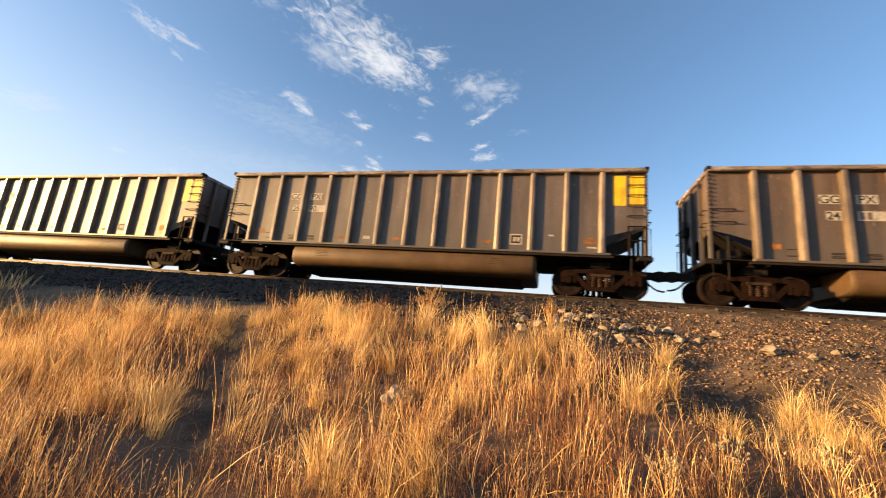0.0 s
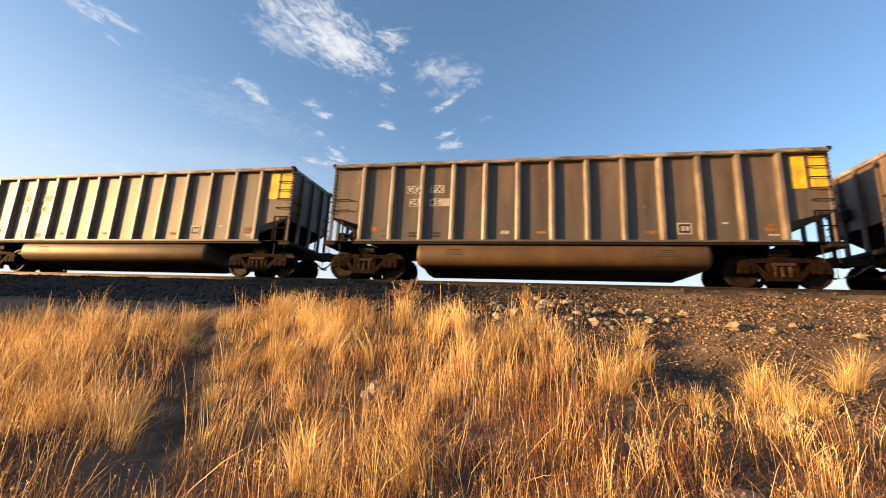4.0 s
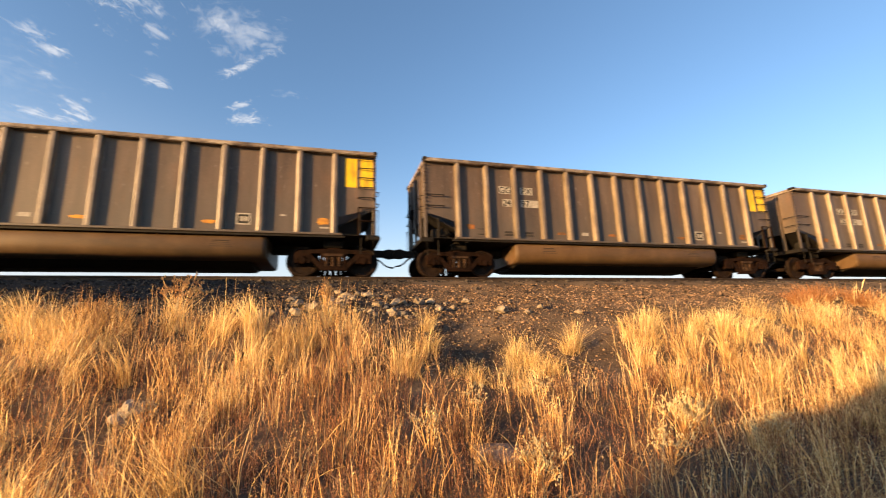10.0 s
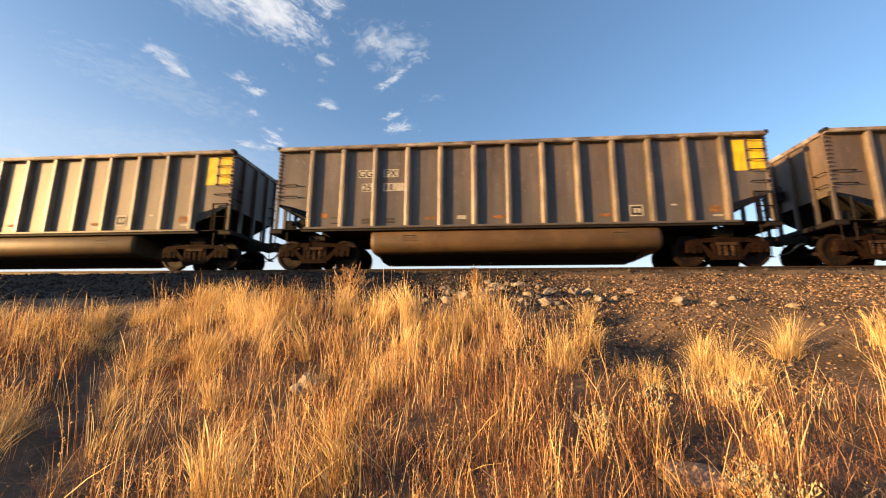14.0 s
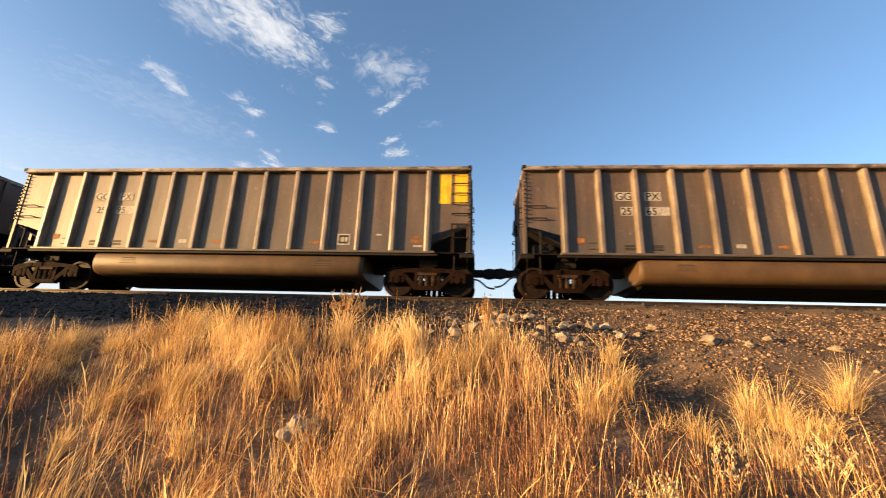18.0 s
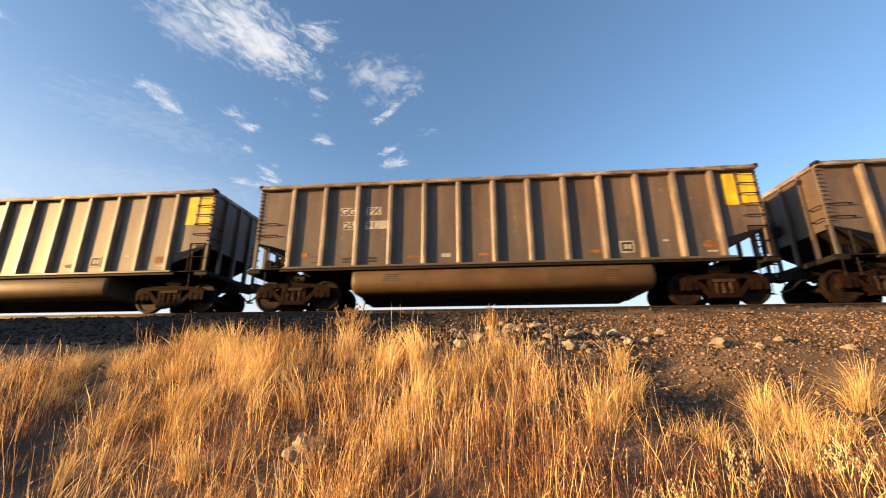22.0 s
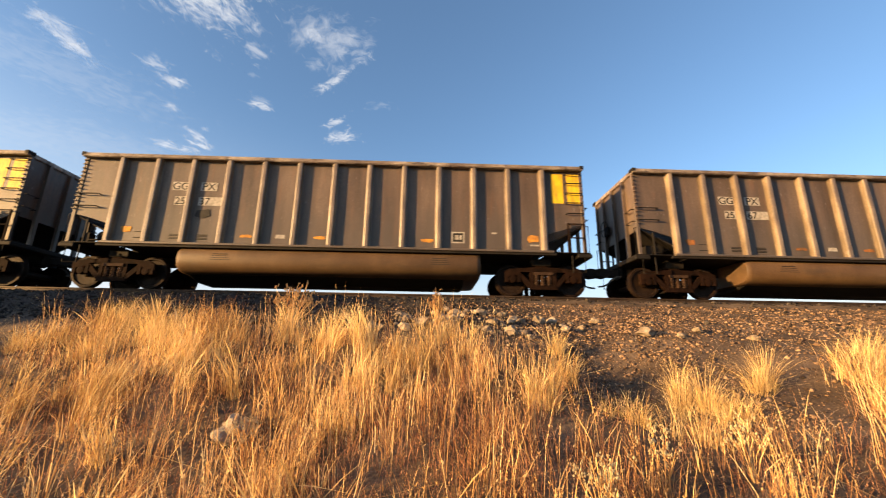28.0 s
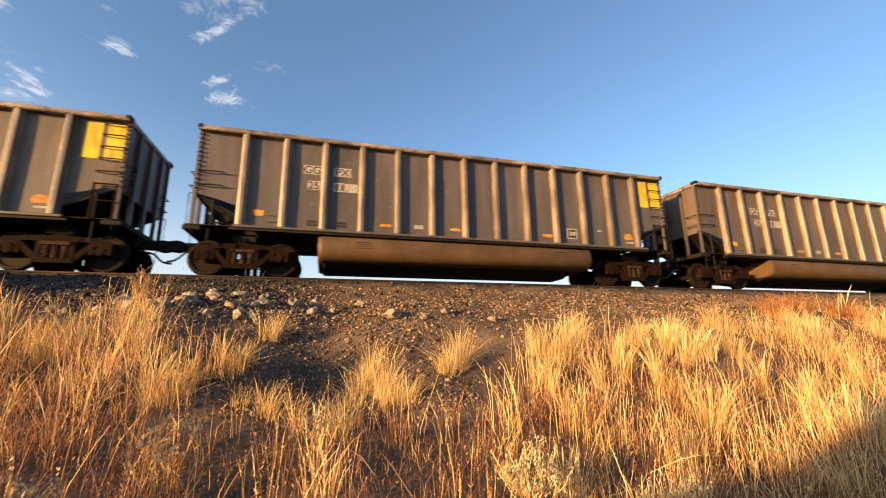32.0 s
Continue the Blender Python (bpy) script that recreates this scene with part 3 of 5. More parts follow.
def side_frame_bm(s):
    """A cast truck side frame: top member, diagonals, bottom member, pedestals. s: -1 near side, 1 far side."""
    bm = bmesh.new()
    y0, y1 = (s * 1.02 - 0.07, s * 1.02 + 0.07)
    add_prism(bm, [(-1.12, 0.50), (-1.12, 0.66), (-0.98, 0.74), (-0.3, 0.80), (0.3, 0.80), (0.98, 0.74), (1.12, 0.66), (1.12, 0.50), (0.98, 0.52), (0.62, 0.66), (-0.62, 0.66), (-0.98, 0.52)], y0, y1)
    add_prism(bm, [(-0.80, 0.60), (-0.66, 0.64), (-0.30, 0.28), (-0.38, 0.17)], y0 + 0.012, y1 - 0.012)
    add_prism(bm, [(0.66, 0.64), (0.80, 0.60), (0.38, 0.17), (0.30, 0.28)], y0 + 0.012, y1 - 0.012)
    add_prism(bm, [(-0.42, 0.15), (-0.34, 0.27), (0.34, 0.27), (0.42, 0.15)], y0 - 0.005, y1 + 0.005)
    for x in (-0.33, 0.33):
        add_prism(bm, [(x - 0.05, 0.26), (x - 0.05, 0.68), (x + 0.05, 0.68), (x + 0.05, 0.26)], y0 + 0.004, y1 - 0.004)
    for x in (-0.89, 0.89):
        add_prism(bm, [(x - 0.22, 0.36), (x - 0.22, 0.60), (x - 0.13, 0.62), (x - 0.13, 0.36)], y0, y1)
        add_prism(bm, [(x + 0.13, 0.36), (x + 0.13, 0.62), (x + 0.22, 0.60), (x + 0.22, 0.36)], y0, y1)
    bmesh.ops.bevel(bm, geom=[e for e in bm.edges if e.is_manifold and e.calc_face_angle(0) > 0.5], offset=0.012, segments=1, affect="EDGES")
    return bm


def spring_bm(s):
    """The nest of coil springs and wedges in a side frame's window."""
    bm = bmesh.new()
    for x in (-0.19, 0.0, 0.19):
        for k in range(6):
            add_lathe_z(bm, [(0.070, 0.275 + k * 0.049), (0.086, 0.298 + k * 0.049), (0.070, 0.321 + k * 0.049)], (x, s * 1.02), 7)
    add_box(bm, -0.28, 0.28, s * 1.02 - 0.10, s * 1.02 + 0.10, 0.575, 0.655)
    return bm


def add_lathe_z(bm, profile, at, sides):
    rings = [[bm.verts.new((at[0] + r * math.cos(k * math.tau / sides), at[1] + r * math.sin(k * math.tau / sides), z)) for k in range(sides)] for r, z in profile]
    for r, s in zip(rings, rings[1:]):
        for k in range(sides):
            bm.faces.new((r[k], r[(k + 1) % sides], s[(k + 1) % sides], s[k]))
    bm.faces.new(rings[0][::-1])
    bm.faces.new(rings[-1])


def wheelset_bm():
    """Two flanged wheels on an axle, round the y axis, with dished plates."""
    bm = bmesh.new()
    for s in (-1, 1):
        o = 0.69
        prof = [(0.10, 0.02), (0.13, 0.02), (0.14, 0.05), (0.36, 0.03), (0.385, 0.0), (0.485, 0.0), (0.49, 0.012), (0.482, 0.03), (WHEEL_R + 0.006, 0.04), (WHEEL_R, 0.09), (WHEEL_R - 0.004, 0.135),
                (0.39, 0.137), (0.37, 0.10), (0.15, 0.09), (0.14, 0.16), (0.10, 0.165)]
        add_lathe(bm, [(r, s * (o + y)) for r, y in (prof if s > 0 else prof[::-1])], sides=26)
    add_lathe(bm, [(0.085, -0.72), (0.085, 0.72)], sides=14)
    for s in (-1, 1):
        add_lathe(bm, [(0.075, s * 0.84), (0.075, s * 0.97)] if s > 0 else [(0.075, s * 0.97), (0.075, s * 0.84)], sides=12)
    return bm


def bearing_bm(x, s):
    bm = bmesh.new()
    a = [(0.115, 0.93), (0.12, 0.95), (0.12, 1.06), (0.10, 1.085), (0.05, 1.09)]
    add_lathe(bm, [(r, s * y) for r, y in (a if s > 0 else a[::-1])], (x, 0, WHEEL_R), sides=14)
    add_box(bm, x - 0.13, x + 0.13, s * 1.0 - 0.08, s * 1.0 + 0.08, WHEEL_R + 0.10, WHEEL_R + 0.17)
    return bm


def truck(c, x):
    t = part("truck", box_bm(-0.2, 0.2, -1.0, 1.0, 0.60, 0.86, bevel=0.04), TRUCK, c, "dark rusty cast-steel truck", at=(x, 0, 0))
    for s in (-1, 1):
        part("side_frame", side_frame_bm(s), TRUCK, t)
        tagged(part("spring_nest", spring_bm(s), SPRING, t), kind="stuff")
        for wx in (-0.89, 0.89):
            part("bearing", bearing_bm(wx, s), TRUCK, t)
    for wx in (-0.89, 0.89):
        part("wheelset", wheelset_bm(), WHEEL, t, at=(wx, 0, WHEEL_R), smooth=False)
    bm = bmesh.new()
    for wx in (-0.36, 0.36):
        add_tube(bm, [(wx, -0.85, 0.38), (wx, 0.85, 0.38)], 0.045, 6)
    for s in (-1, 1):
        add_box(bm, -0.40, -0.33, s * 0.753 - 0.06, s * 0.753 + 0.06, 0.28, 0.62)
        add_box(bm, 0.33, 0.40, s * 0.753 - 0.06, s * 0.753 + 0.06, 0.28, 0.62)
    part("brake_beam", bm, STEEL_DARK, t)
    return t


def coupler_bm():
    """Draft gear and knuckle coupler that reaches out past the end sill, towards -x."""
    bm = bmesh.new()
    add_box(bm, -0.42, 0.35, -0.11, 0.11, 0.76, 0.98)
    add_prism(bm, [(-0.79, 0.74), (-0.79, 1.0), (-0.60, 1.03), (-0.42, 0.98), (-0.42, 0.76), (-0.60, 0.71)], -0.17, 0.10)
    add_prism(bm, [(-0.86, 0.76), (-0.86, 0.98), (-0.74, 1.0), (-0.74, 0.74)], 0.04, 0.16)
    add_box(bm, -0.10, -0.02, -0.25, 0.25, 0.70, 1.06)
    bmesh.ops.bevel(bm, geom=bm.edges[:], offset=0.02, segments=1, affect="EDGES")
    return bm


def hose_bm():
    bm = bmesh.new()
    pts = [(-0.12, -0.28, 0.74), (-0.22, -0.28, 0.73), (-0.33, -0.27, 0.68), (-0.42, -0.25, 0.60), (-0.50, -0.23, 0.52), (-0.60, -0.2, 0.46), (-0.70, -0.17, 0.435), (-0.80, -0.16, 0.43)]
    add_tube(bm, pts, 0.028, 7)
    return bm


def grab_bm(x0, x1, z, y=-FACE):
    bm = bmesh.new()
    add_tube(bm, [(x0, y, z), (x0, y - 0.10, z), (x1, y - 0.10, z), (x1, y, z)], 0.017, 6)
    return bm


def rivets_bm(x, z0, z1, n, y=-FACE - 0.05):
    bm = bmesh.new()
    for i in range(n):
        z = z0 + (z1 - z0) * i / (n - 1)
        add_box(bm, x - 0.025, x + 0.025, y - 0.035, y + 0.02, z - 0.016, z + 0.016)
    return bm


def flat_bm(x0, x1, z0, z1, y, thick=0.004):
    bm = bmesh.new()
    add_box(bm, x0, x1, y - thick, y, z0, z1)
    return bm


def blot_bm(x0, x1, z0, z1, y):
    """A thin blot with a ragged outline."""
    bm = bmesh.new()
    out = []
    for i in range(18):
        a = i * math.tau / 18
        k = 0.82 + 0.3 * noise.noise(Vector((3.1 * math.cos(a) + x0, 3.1 * math.sin(a), z0)))
        c, d = math.cos(a), math.sin(a)
        q = max(abs(c), abs(d)) ** 0.7
        out.append(((x0 + x1) / 2 + (x1 - x0) / 2 * k * c / q, (z0 + z1) / 2 + (z1 - z0) / 2 * k * d / q))
    add_prism(bm, out, y - 0.004, y)
    return bm


LETTERS = {}


def letters(text, size):
    """Built-in lettering as a mesh, standing up in the x-z plane, faced to -y."""
    if (text, size) not in LETTERS:
        cu = bpy.data.curves.new("lettering", "FONT")
        cu.body, cu.size, cu.extrude = text, size, 0.0
        cu.space_character = 1.0
        cu.offset = size * 0.012
        ob = new("lettering", cu)
        me = bpy.data.meshes.new_from_object(ob.evaluated_get(bpy.context.evaluated_depsgraph_get()))
        me.transform(pose(0, 0, 0, 90, 0, 0))
        me.materials.clear()
        me.materials.append(BLACK)
        bpy.data.objects.remove(ob)
        LETTERS[text, size] = me
    return LETTERS[text, size]


def end_parts(c, flip):
    """All at one end, built for the end at x = 0; flip turns it to the other end."""
    m = pose(LEN, 0, 0, 0, 0, 180) if flip else Matrix.Identity(4)

    def p(name, bm, mat, label=""):
        return part(name, bm, mat, c, label, at=m)

    # the end wall, sloping inwards below, its top beam and corner posts
    p("end_sheet", box_bm(0.03, 0.06, -FACE + 0.03, FACE - 0.03, 1.95, TOP - 0.1), CAR_PAINT)
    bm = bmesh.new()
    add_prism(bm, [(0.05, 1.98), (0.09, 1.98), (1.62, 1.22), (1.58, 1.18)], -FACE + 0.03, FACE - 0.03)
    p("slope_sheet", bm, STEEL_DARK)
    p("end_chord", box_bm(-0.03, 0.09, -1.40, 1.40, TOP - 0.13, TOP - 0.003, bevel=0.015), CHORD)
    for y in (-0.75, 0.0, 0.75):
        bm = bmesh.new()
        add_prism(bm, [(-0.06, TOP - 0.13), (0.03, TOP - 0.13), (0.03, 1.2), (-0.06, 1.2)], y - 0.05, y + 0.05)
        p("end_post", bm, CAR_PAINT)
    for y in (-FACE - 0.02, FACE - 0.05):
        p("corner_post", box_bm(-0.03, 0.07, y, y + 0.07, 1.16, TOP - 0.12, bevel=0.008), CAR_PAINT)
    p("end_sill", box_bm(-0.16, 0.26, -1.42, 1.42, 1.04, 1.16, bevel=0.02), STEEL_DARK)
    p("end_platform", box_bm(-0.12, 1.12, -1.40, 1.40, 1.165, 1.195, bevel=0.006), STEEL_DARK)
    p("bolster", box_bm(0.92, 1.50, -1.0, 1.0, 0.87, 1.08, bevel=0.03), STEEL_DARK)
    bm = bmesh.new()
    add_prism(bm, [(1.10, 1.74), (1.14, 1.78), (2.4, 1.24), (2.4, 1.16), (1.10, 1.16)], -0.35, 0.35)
    p("hopper_web", bm, STEEL_DARK)
    p("coupler", coupler_bm(), STEEL_DARK, "grimy black knuckle coupler")
    p("air_hose", hose_bm(), RUBBER, "looped black rubber air hose")
    for s in (-1, 1):
        bm = bmesh.new()
        add_tube(bm, [(-0.03, s * 1.36, 2.0), (-0.10, s * 1.36, 2.0), (-0.10, s * 1.36, 1.1), (-0.03, s * 1.36, 1.1)], 0.016, 6)
        p("end_handhold", bm, STEEL_DARK)
        for k, z in enumerate((2.58, 2.21)):
            bm = bmesh.new()
            add_tube(bm, [(0.0, s * 0.95, z), (-0.12, s * 0.95, z), (-0.12, s * 1.34, z), (0.0, s * 1.34, z)], 0.016, 6)
            p("end_rung", bm, STEEL_DARK)
        # sill step below the corner
        bm = bmesh.new()
        y = s * 1.38
        add_tube(bm, [(0.05, y, 1.1), (0.05, y, 0.62), (0.42, y, 0.62), (0.42, y, 1.1)], 0.02, 6)
        p("sill_step", bm, STEEL_DARK)
        bm = bmesh.new()
        add_tube(bm, [(0.45, s * 1.36, 1.18), (0.45, s * 1.36, 1.86)], 0.03, 6)
        p("end_stay", bm, STEEL_DARK)


def side_parts(c, flip):
    m = pose(LEN, 0, 0, 0, 0, 180) if flip else Matrix.Identity(4)

    def p(name, bm, mat, label=""):
        return part(name, bm, mat, c, label, at=m)

    post = mesh_of("side_post", post_bm(), CAR_POST)
    for i in range(13):
        part("side_post", post, None, c, at=m @ Matrix.Translation((BAY0 + i * BAY, 0, 0)))
    panel = mesh_of("side_panel", corrugated_panel(0.0, BAY), CAR_PAINT, smooth=True)
    for i in range(12):
        part("side_panel", panel, None, c, at=m @ Matrix.Translation((BAY0 + i * BAY, 0, 0)))
    p("end_panel", end_panel(0.0, BAY0), CAR_PAINT)
    p("end_panel", end_panel(LEN, BAY0 + 12 * BAY), CAR_PAINT)
    bm = bmesh.new()
    add_box(bm, -0.03, LEN + 0.03, -POST - 0.03, -FACE + 0.05, TOP - 0.12, TOP)
    bmesh.ops.bevel(bm, geom=bm.edges[:], offset=0.018, segments=2, affect="EDGES")
    p("top_chord", bm, CHORD, "scraped top chord with a rounded lip")
    p("side_sill", box_bm(0.98, LEN - 0.98, -POST - 0.02, -FACE + 0.02, SILL0, SILL1, bevel=0.012), CAR_PAINT)
    p("sill_flange", box_bm(0.9, LEN - 0.9, -POST + 0.02, -FACE, SILL0 - 0.065, SILL0 - 0.004), STEEL_DARK, "black flange under the sill")
    tagged(p("corner_rivets", rivets_bm(0.02, 2.15, TOP - 0.2, 13), CAR_PAINT), kind="stuff")
    tagged(p("corner_rivets", rivets_bm(LEN - 0.02, 2.15, TOP - 0.2, 13), CAR_PAINT), kind="stuff")
    for x in (-0.05, LEN - 0.07):
        p("corner_cap", box_bm(x, x + 0.12, -POST - 0.036, -FACE + 0.06, TOP - 0.09, TOP + 0.022, bevel=0.012), STEEL_DARK)
    # handholds at one end, a ladder at the other
    for z in (2.60, 2.23):
        p("grab_iron", grab_bm(0.06, 0.64, z), STEEL_DARK)
    lad = p("ladder", box_bm(14.075, 14.115, -FACE - 0.10, -FACE - 0.06, 1.16, 2.06), TRUCK, "rusty steel ladder frame below the corner")
    part("stile", box_bm(14.54, 14.58, -FACE - 0.10, -FACE - 0.06, 1.16, 2.06), TRUCK, lad)
    for z in (2.04, 1.62):
        bm = bmesh.new()
        add_tube(bm, [(14.09, -FACE - 0.08, z), (14.56, -FACE - 0.08, z)], 0.019, 6)
        part("rung", bm, TRUCK, lad)
    for z in (3.62, 3.31, 3.0, 2.69, 2.36):
        p("grab_iron", grab_bm(14.09, 14.56, z), STEEL_DARK)
    for x0, x1 in ((13.68, 14.04), (14.15, 14.54)):
        p("reflector_panel", flat_bm(x0, x1, 2.70, 3.64, -FACE - 0.002), YELLOW, "bright yellow painted panel")
    # stencils, labels and rust-orange patches
    for x0, x1, z0, z1 in ((2.60, 3.06, 2.80, 3.06), (3.40, 3.87, 2.80, 3.06), (2.72, 3.06, 2.35, 2.61), (3.40, 4.06, 2.35, 2.61)):
        p("stencil_patch", flat_bm(x0, x1, z0, z1, -FACE + 0.002), WHITE, "faded off-white stencil patch")
    for text, x, z in (("GG", 2.60, 2.825), ("PX", 3.44, 2.825)):
        part("lettering", letters(text, 0.31), None, c, "black stencilled letters", at=m @ Matrix.Translation((x, -FACE - 0.004, z)))
    p("label_plate", flat_bm(5.70, 5.96, 1.42, 1.53, -FACE + 0.006), WHITE, "small white label")
    bm = bmesh.new()
    for x0, x1, z0, z1 in ((10.70, 11.08, 1.70, 1.74), (10.70, 11.08, 1.40, 1.44), (10.70, 10.74, 1.40, 1.74), (11.04, 11.08, 1.40, 1.74), (10.80, 10.90, 1.5, 1.64), (10.93, 11.0, 1.5, 1.64)):
        add_box(bm, x0, x1, -FACE - 0.006, -FACE - 0.001, z0, z1)
    p("test_stencil", bm, WHITE, "white boxed stencil")
    p("stencil_back", flat_bm(10.74, 11.04, 1.44, 1.70, -FACE + 0.001), BLACK)
    p("label_plate", flat_bm(11.86, 12.02, 1.70, 1.75, -FACE + 0.004), WHITE)
    p("label_plate", flat_bm(12.98, 13.24, 1.36, 1.41, -FACE + 0.002), WHITE)
    for x0, x1, z0, z1 in ((1.36, 1.70, 1.50, 1.70), (4.66, 5.08, 1.41, 1.52), (6.75, 7.15, 1.41, 1.52), (9.80, 10.20, 1.40, 1.52), (12.85, 13.27, 1.46, 1.70)):
        p("rust_patch", blot_bm(x0, x1, z0, z1, -FACE + 0.002), ORANGE, "rust-orange stained patch")
    for x0 in (4.02, 10.10):
        bm = bmesh.new()
        for k in range(4):
            add_box(bm, x0 + 0.02 * k, x0 + 0.55 - 0.03 * k, -1.457, -1.44, 0.74 + 0.055 * k, 0.755 + 0.055 * k)
        tagged(p("stencil_text", bm, BLACK, "unreadable stencilled lines"), kind="stuff")
    bm = bmesh.new()
    for x, z0, z1 in ((1.78, 1.34, 1.52), (2.75, 1.42, 1.46), (2.75, 1.33, 1.37), (3.5, 1.42, 1.46), (3.5, 1.33, 1.37)):
        add_box(bm, x, x + 0.3, -FACE - 0.003, -FACE + 0.004, z0, z0 + 0.025)
        add_box(bm, x, x + 0.3, -FACE - 0.003, -FACE + 0.004, z1, z1 + 0.018)
    tagged(p("stencil_text", bm, BLACK), kind="stuff")


def brake_gear(c):
    """Hand brake wheel, its chain box and the valves under the left end's slope."""
    bm = bmesh.new()
    for k in range(16):
        a, b = k * math.tau / 16, (k + 1) * math.tau / 16
        add_tube(bm, [(-0.13, 0.55 + 0.27 * math.cos(a), 2.55 + 0.27 * math.sin(a)), (-0.13, 0.55 + 0.27 * math.cos(b), 2.55 + 0.27 * math.sin(b))], 0.014, 5)
    for k in range(4):
        a = k * math.tau / 4
        add_tube(bm, [(-0.12, 0.55, 2.55), (-0.13, 0.55 + 0.27 * math.cos(a), 2.55 + 0.27 * math.sin(a))], 0.012, 5)
    part("brake_wheel", bm, STEEL_DARK, c)
    part("brake_box", box_bm(-0.09, 0.02, 0.42, 0.68, 2.30, 2.62, bevel=0.02), STEEL_DARK, c)
    bm = bmesh.new()
    add_lathe(bm, [(0.10, -1.10), (0.17, -1.08), (0.17, -0.75), (0.10, -0.70)], (0.72, 0, 1.42), 14)
    add_tube(bm, [(0.3, -1.2, 1.30), (0.72, -1.2, 1.30), (1.0, -1.1, 1.42), (1.05, -0.4, 1.42)], 0.022, 6)
    add_box(bm, 0.28, 0.46, -1.22, -0.98, 1.20, 1.50)
    part("brake_valve", bm, STEEL_DARK, c)


def car():
    c = new("coal_car")
    tagged(c, "weathered tan-grey aluminium coal car with ribbed sides and rounded tub belly", "freight car", "coal cars of the train")
    for flip in (False, True):
        side_parts(c, flip)
        end_parts(c, flip)
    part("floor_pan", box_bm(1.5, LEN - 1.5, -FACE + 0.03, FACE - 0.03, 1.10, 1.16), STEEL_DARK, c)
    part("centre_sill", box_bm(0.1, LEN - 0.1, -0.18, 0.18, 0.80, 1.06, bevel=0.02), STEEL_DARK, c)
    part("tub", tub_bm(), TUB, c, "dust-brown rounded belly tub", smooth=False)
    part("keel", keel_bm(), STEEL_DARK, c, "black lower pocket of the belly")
    brake_gear(c)
    for x in TRUCKS:
        truck(c, x)
    return c


NUMBERS = {27: "24", 26: "2590", 25: "2471", 24: "2545", 23: "2524", 22: "2510", 21: "2497", 20: "2546", 19: "2521", 16: "2565", 15: "2595", 13: "2591", 12: "2578", 11: "2495", 10: "2567", 9: "2537"}
first = car()
CARS = [first] + [copy_thing(first, Matrix.Identity(4)) for _ in range(28)]
for n_car, c in enumerate(CARS):
    text = NUMBERS.get(n_car, "25")
    for flip in (False, True):
        m = pose(LEN, 0, 0, 0, 0, 180) if flip else Matrix.Identity(4)
        part("car_number", letters(text[:2], 0.30), None, c, "black stencilled figures", at=m @ Matrix.Translation((2.73, -FACE - 0.004, 2.375)))
        if text[2:]:
            part("car_number", letters(text[2:], 0.30), None, c, "black stencilled figures", at=m @ Matrix.Translation((3.42, -FACE - 0.004, 2.375)))
        else:
            for fx in (3.45, 3.60):
                part("worn_figure", flat_bm(fx, fx + 0.10, 2.385, 2.575, -FACE - 0.003), CAR_PAINT, c, "worn unreadable figure", at=m)
for n_car, old, paint in [(n, CAR_PAINT, GREY_PAINT) for n in (26, 18, 11, 7)] + [(n, ORANGE, FRESH_RUST) for n in (9, 8, 7, 6, 25, 20)]:
    for o in CARS[n_car].children:
        if o.data.materials[0] == old:
            o.material_slots[0].link = "OBJECT"
            o.material_slots[0].material = paint
bm = bmesh.new()
add_prism(bm, [(3.35, 2.02), (3.40, 2.20), (3.75, 2.24), (3.80, 2.05), (3.60, 1.96)], -FACE - 0.004, -FACE + 0.004)
part("dark_blotch", bm, BLACK, CARS[9], "dark painted-out blotch")

# ================= stones =================
def stone_field(name, n, xr, yr, size, label, thin=None, mat=None):
    """Loose stones as joined eight-sided lumps, bedded in the ground."""
    rng = np.random.default_rng(len(name) + n)
    x, y = rng.uniform(*xr, n), rng.uniform(*yr, n)
    if thin is not None:
        keep = rng.uniform(size=n) < thin(x, y)
        x, y = x[keep], y[keep]
    n = len(x)
    r = rng.uniform(*size, n) * (0.45 + 1.35 * rng.random(n) ** 4)
    z = gz(x, y)
    base = np.array([(1, 0, 0), (-1, 0, 0), (0, 1, 0), (0, -1, 0), (0, 0, 1), (0, 0, -1)], float)
    v = base[None] * rng.uniform(0.55, 1.25, (n, 6, 1)) + rng.uniform(-0.3, 0.3, (n, 6, 3))
    a = rng.uniform(0, math.tau, n)
    ca, sa = np.cos(a)[:, None], np.sin(a)[:, None]
    v = np.stack([v[..., 0] * ca - v[..., 1] * sa, v[..., 0] * sa + v[..., 1] * ca, v[..., 2] * 0.75], -1) * r[:, None, None]
    v += np.stack([x, y, z + 0.15 * r], -1)[:, None]
    tri = np.array([(0, 2, 4), (2, 1, 4), (1, 3, 4), (3, 0, 4), (2, 0, 5), (1, 2, 5), (3, 1, 5), (0, 3, 5)])
    f = (tri[None] + 6 * np.arange(n)[:, None, None]).reshape(-1, 3)
    return tagged(new(name, quick_mesh(name, v.reshape(-1, 3), f, mat or BALLAST)), label, "gravel", kind="stuff")


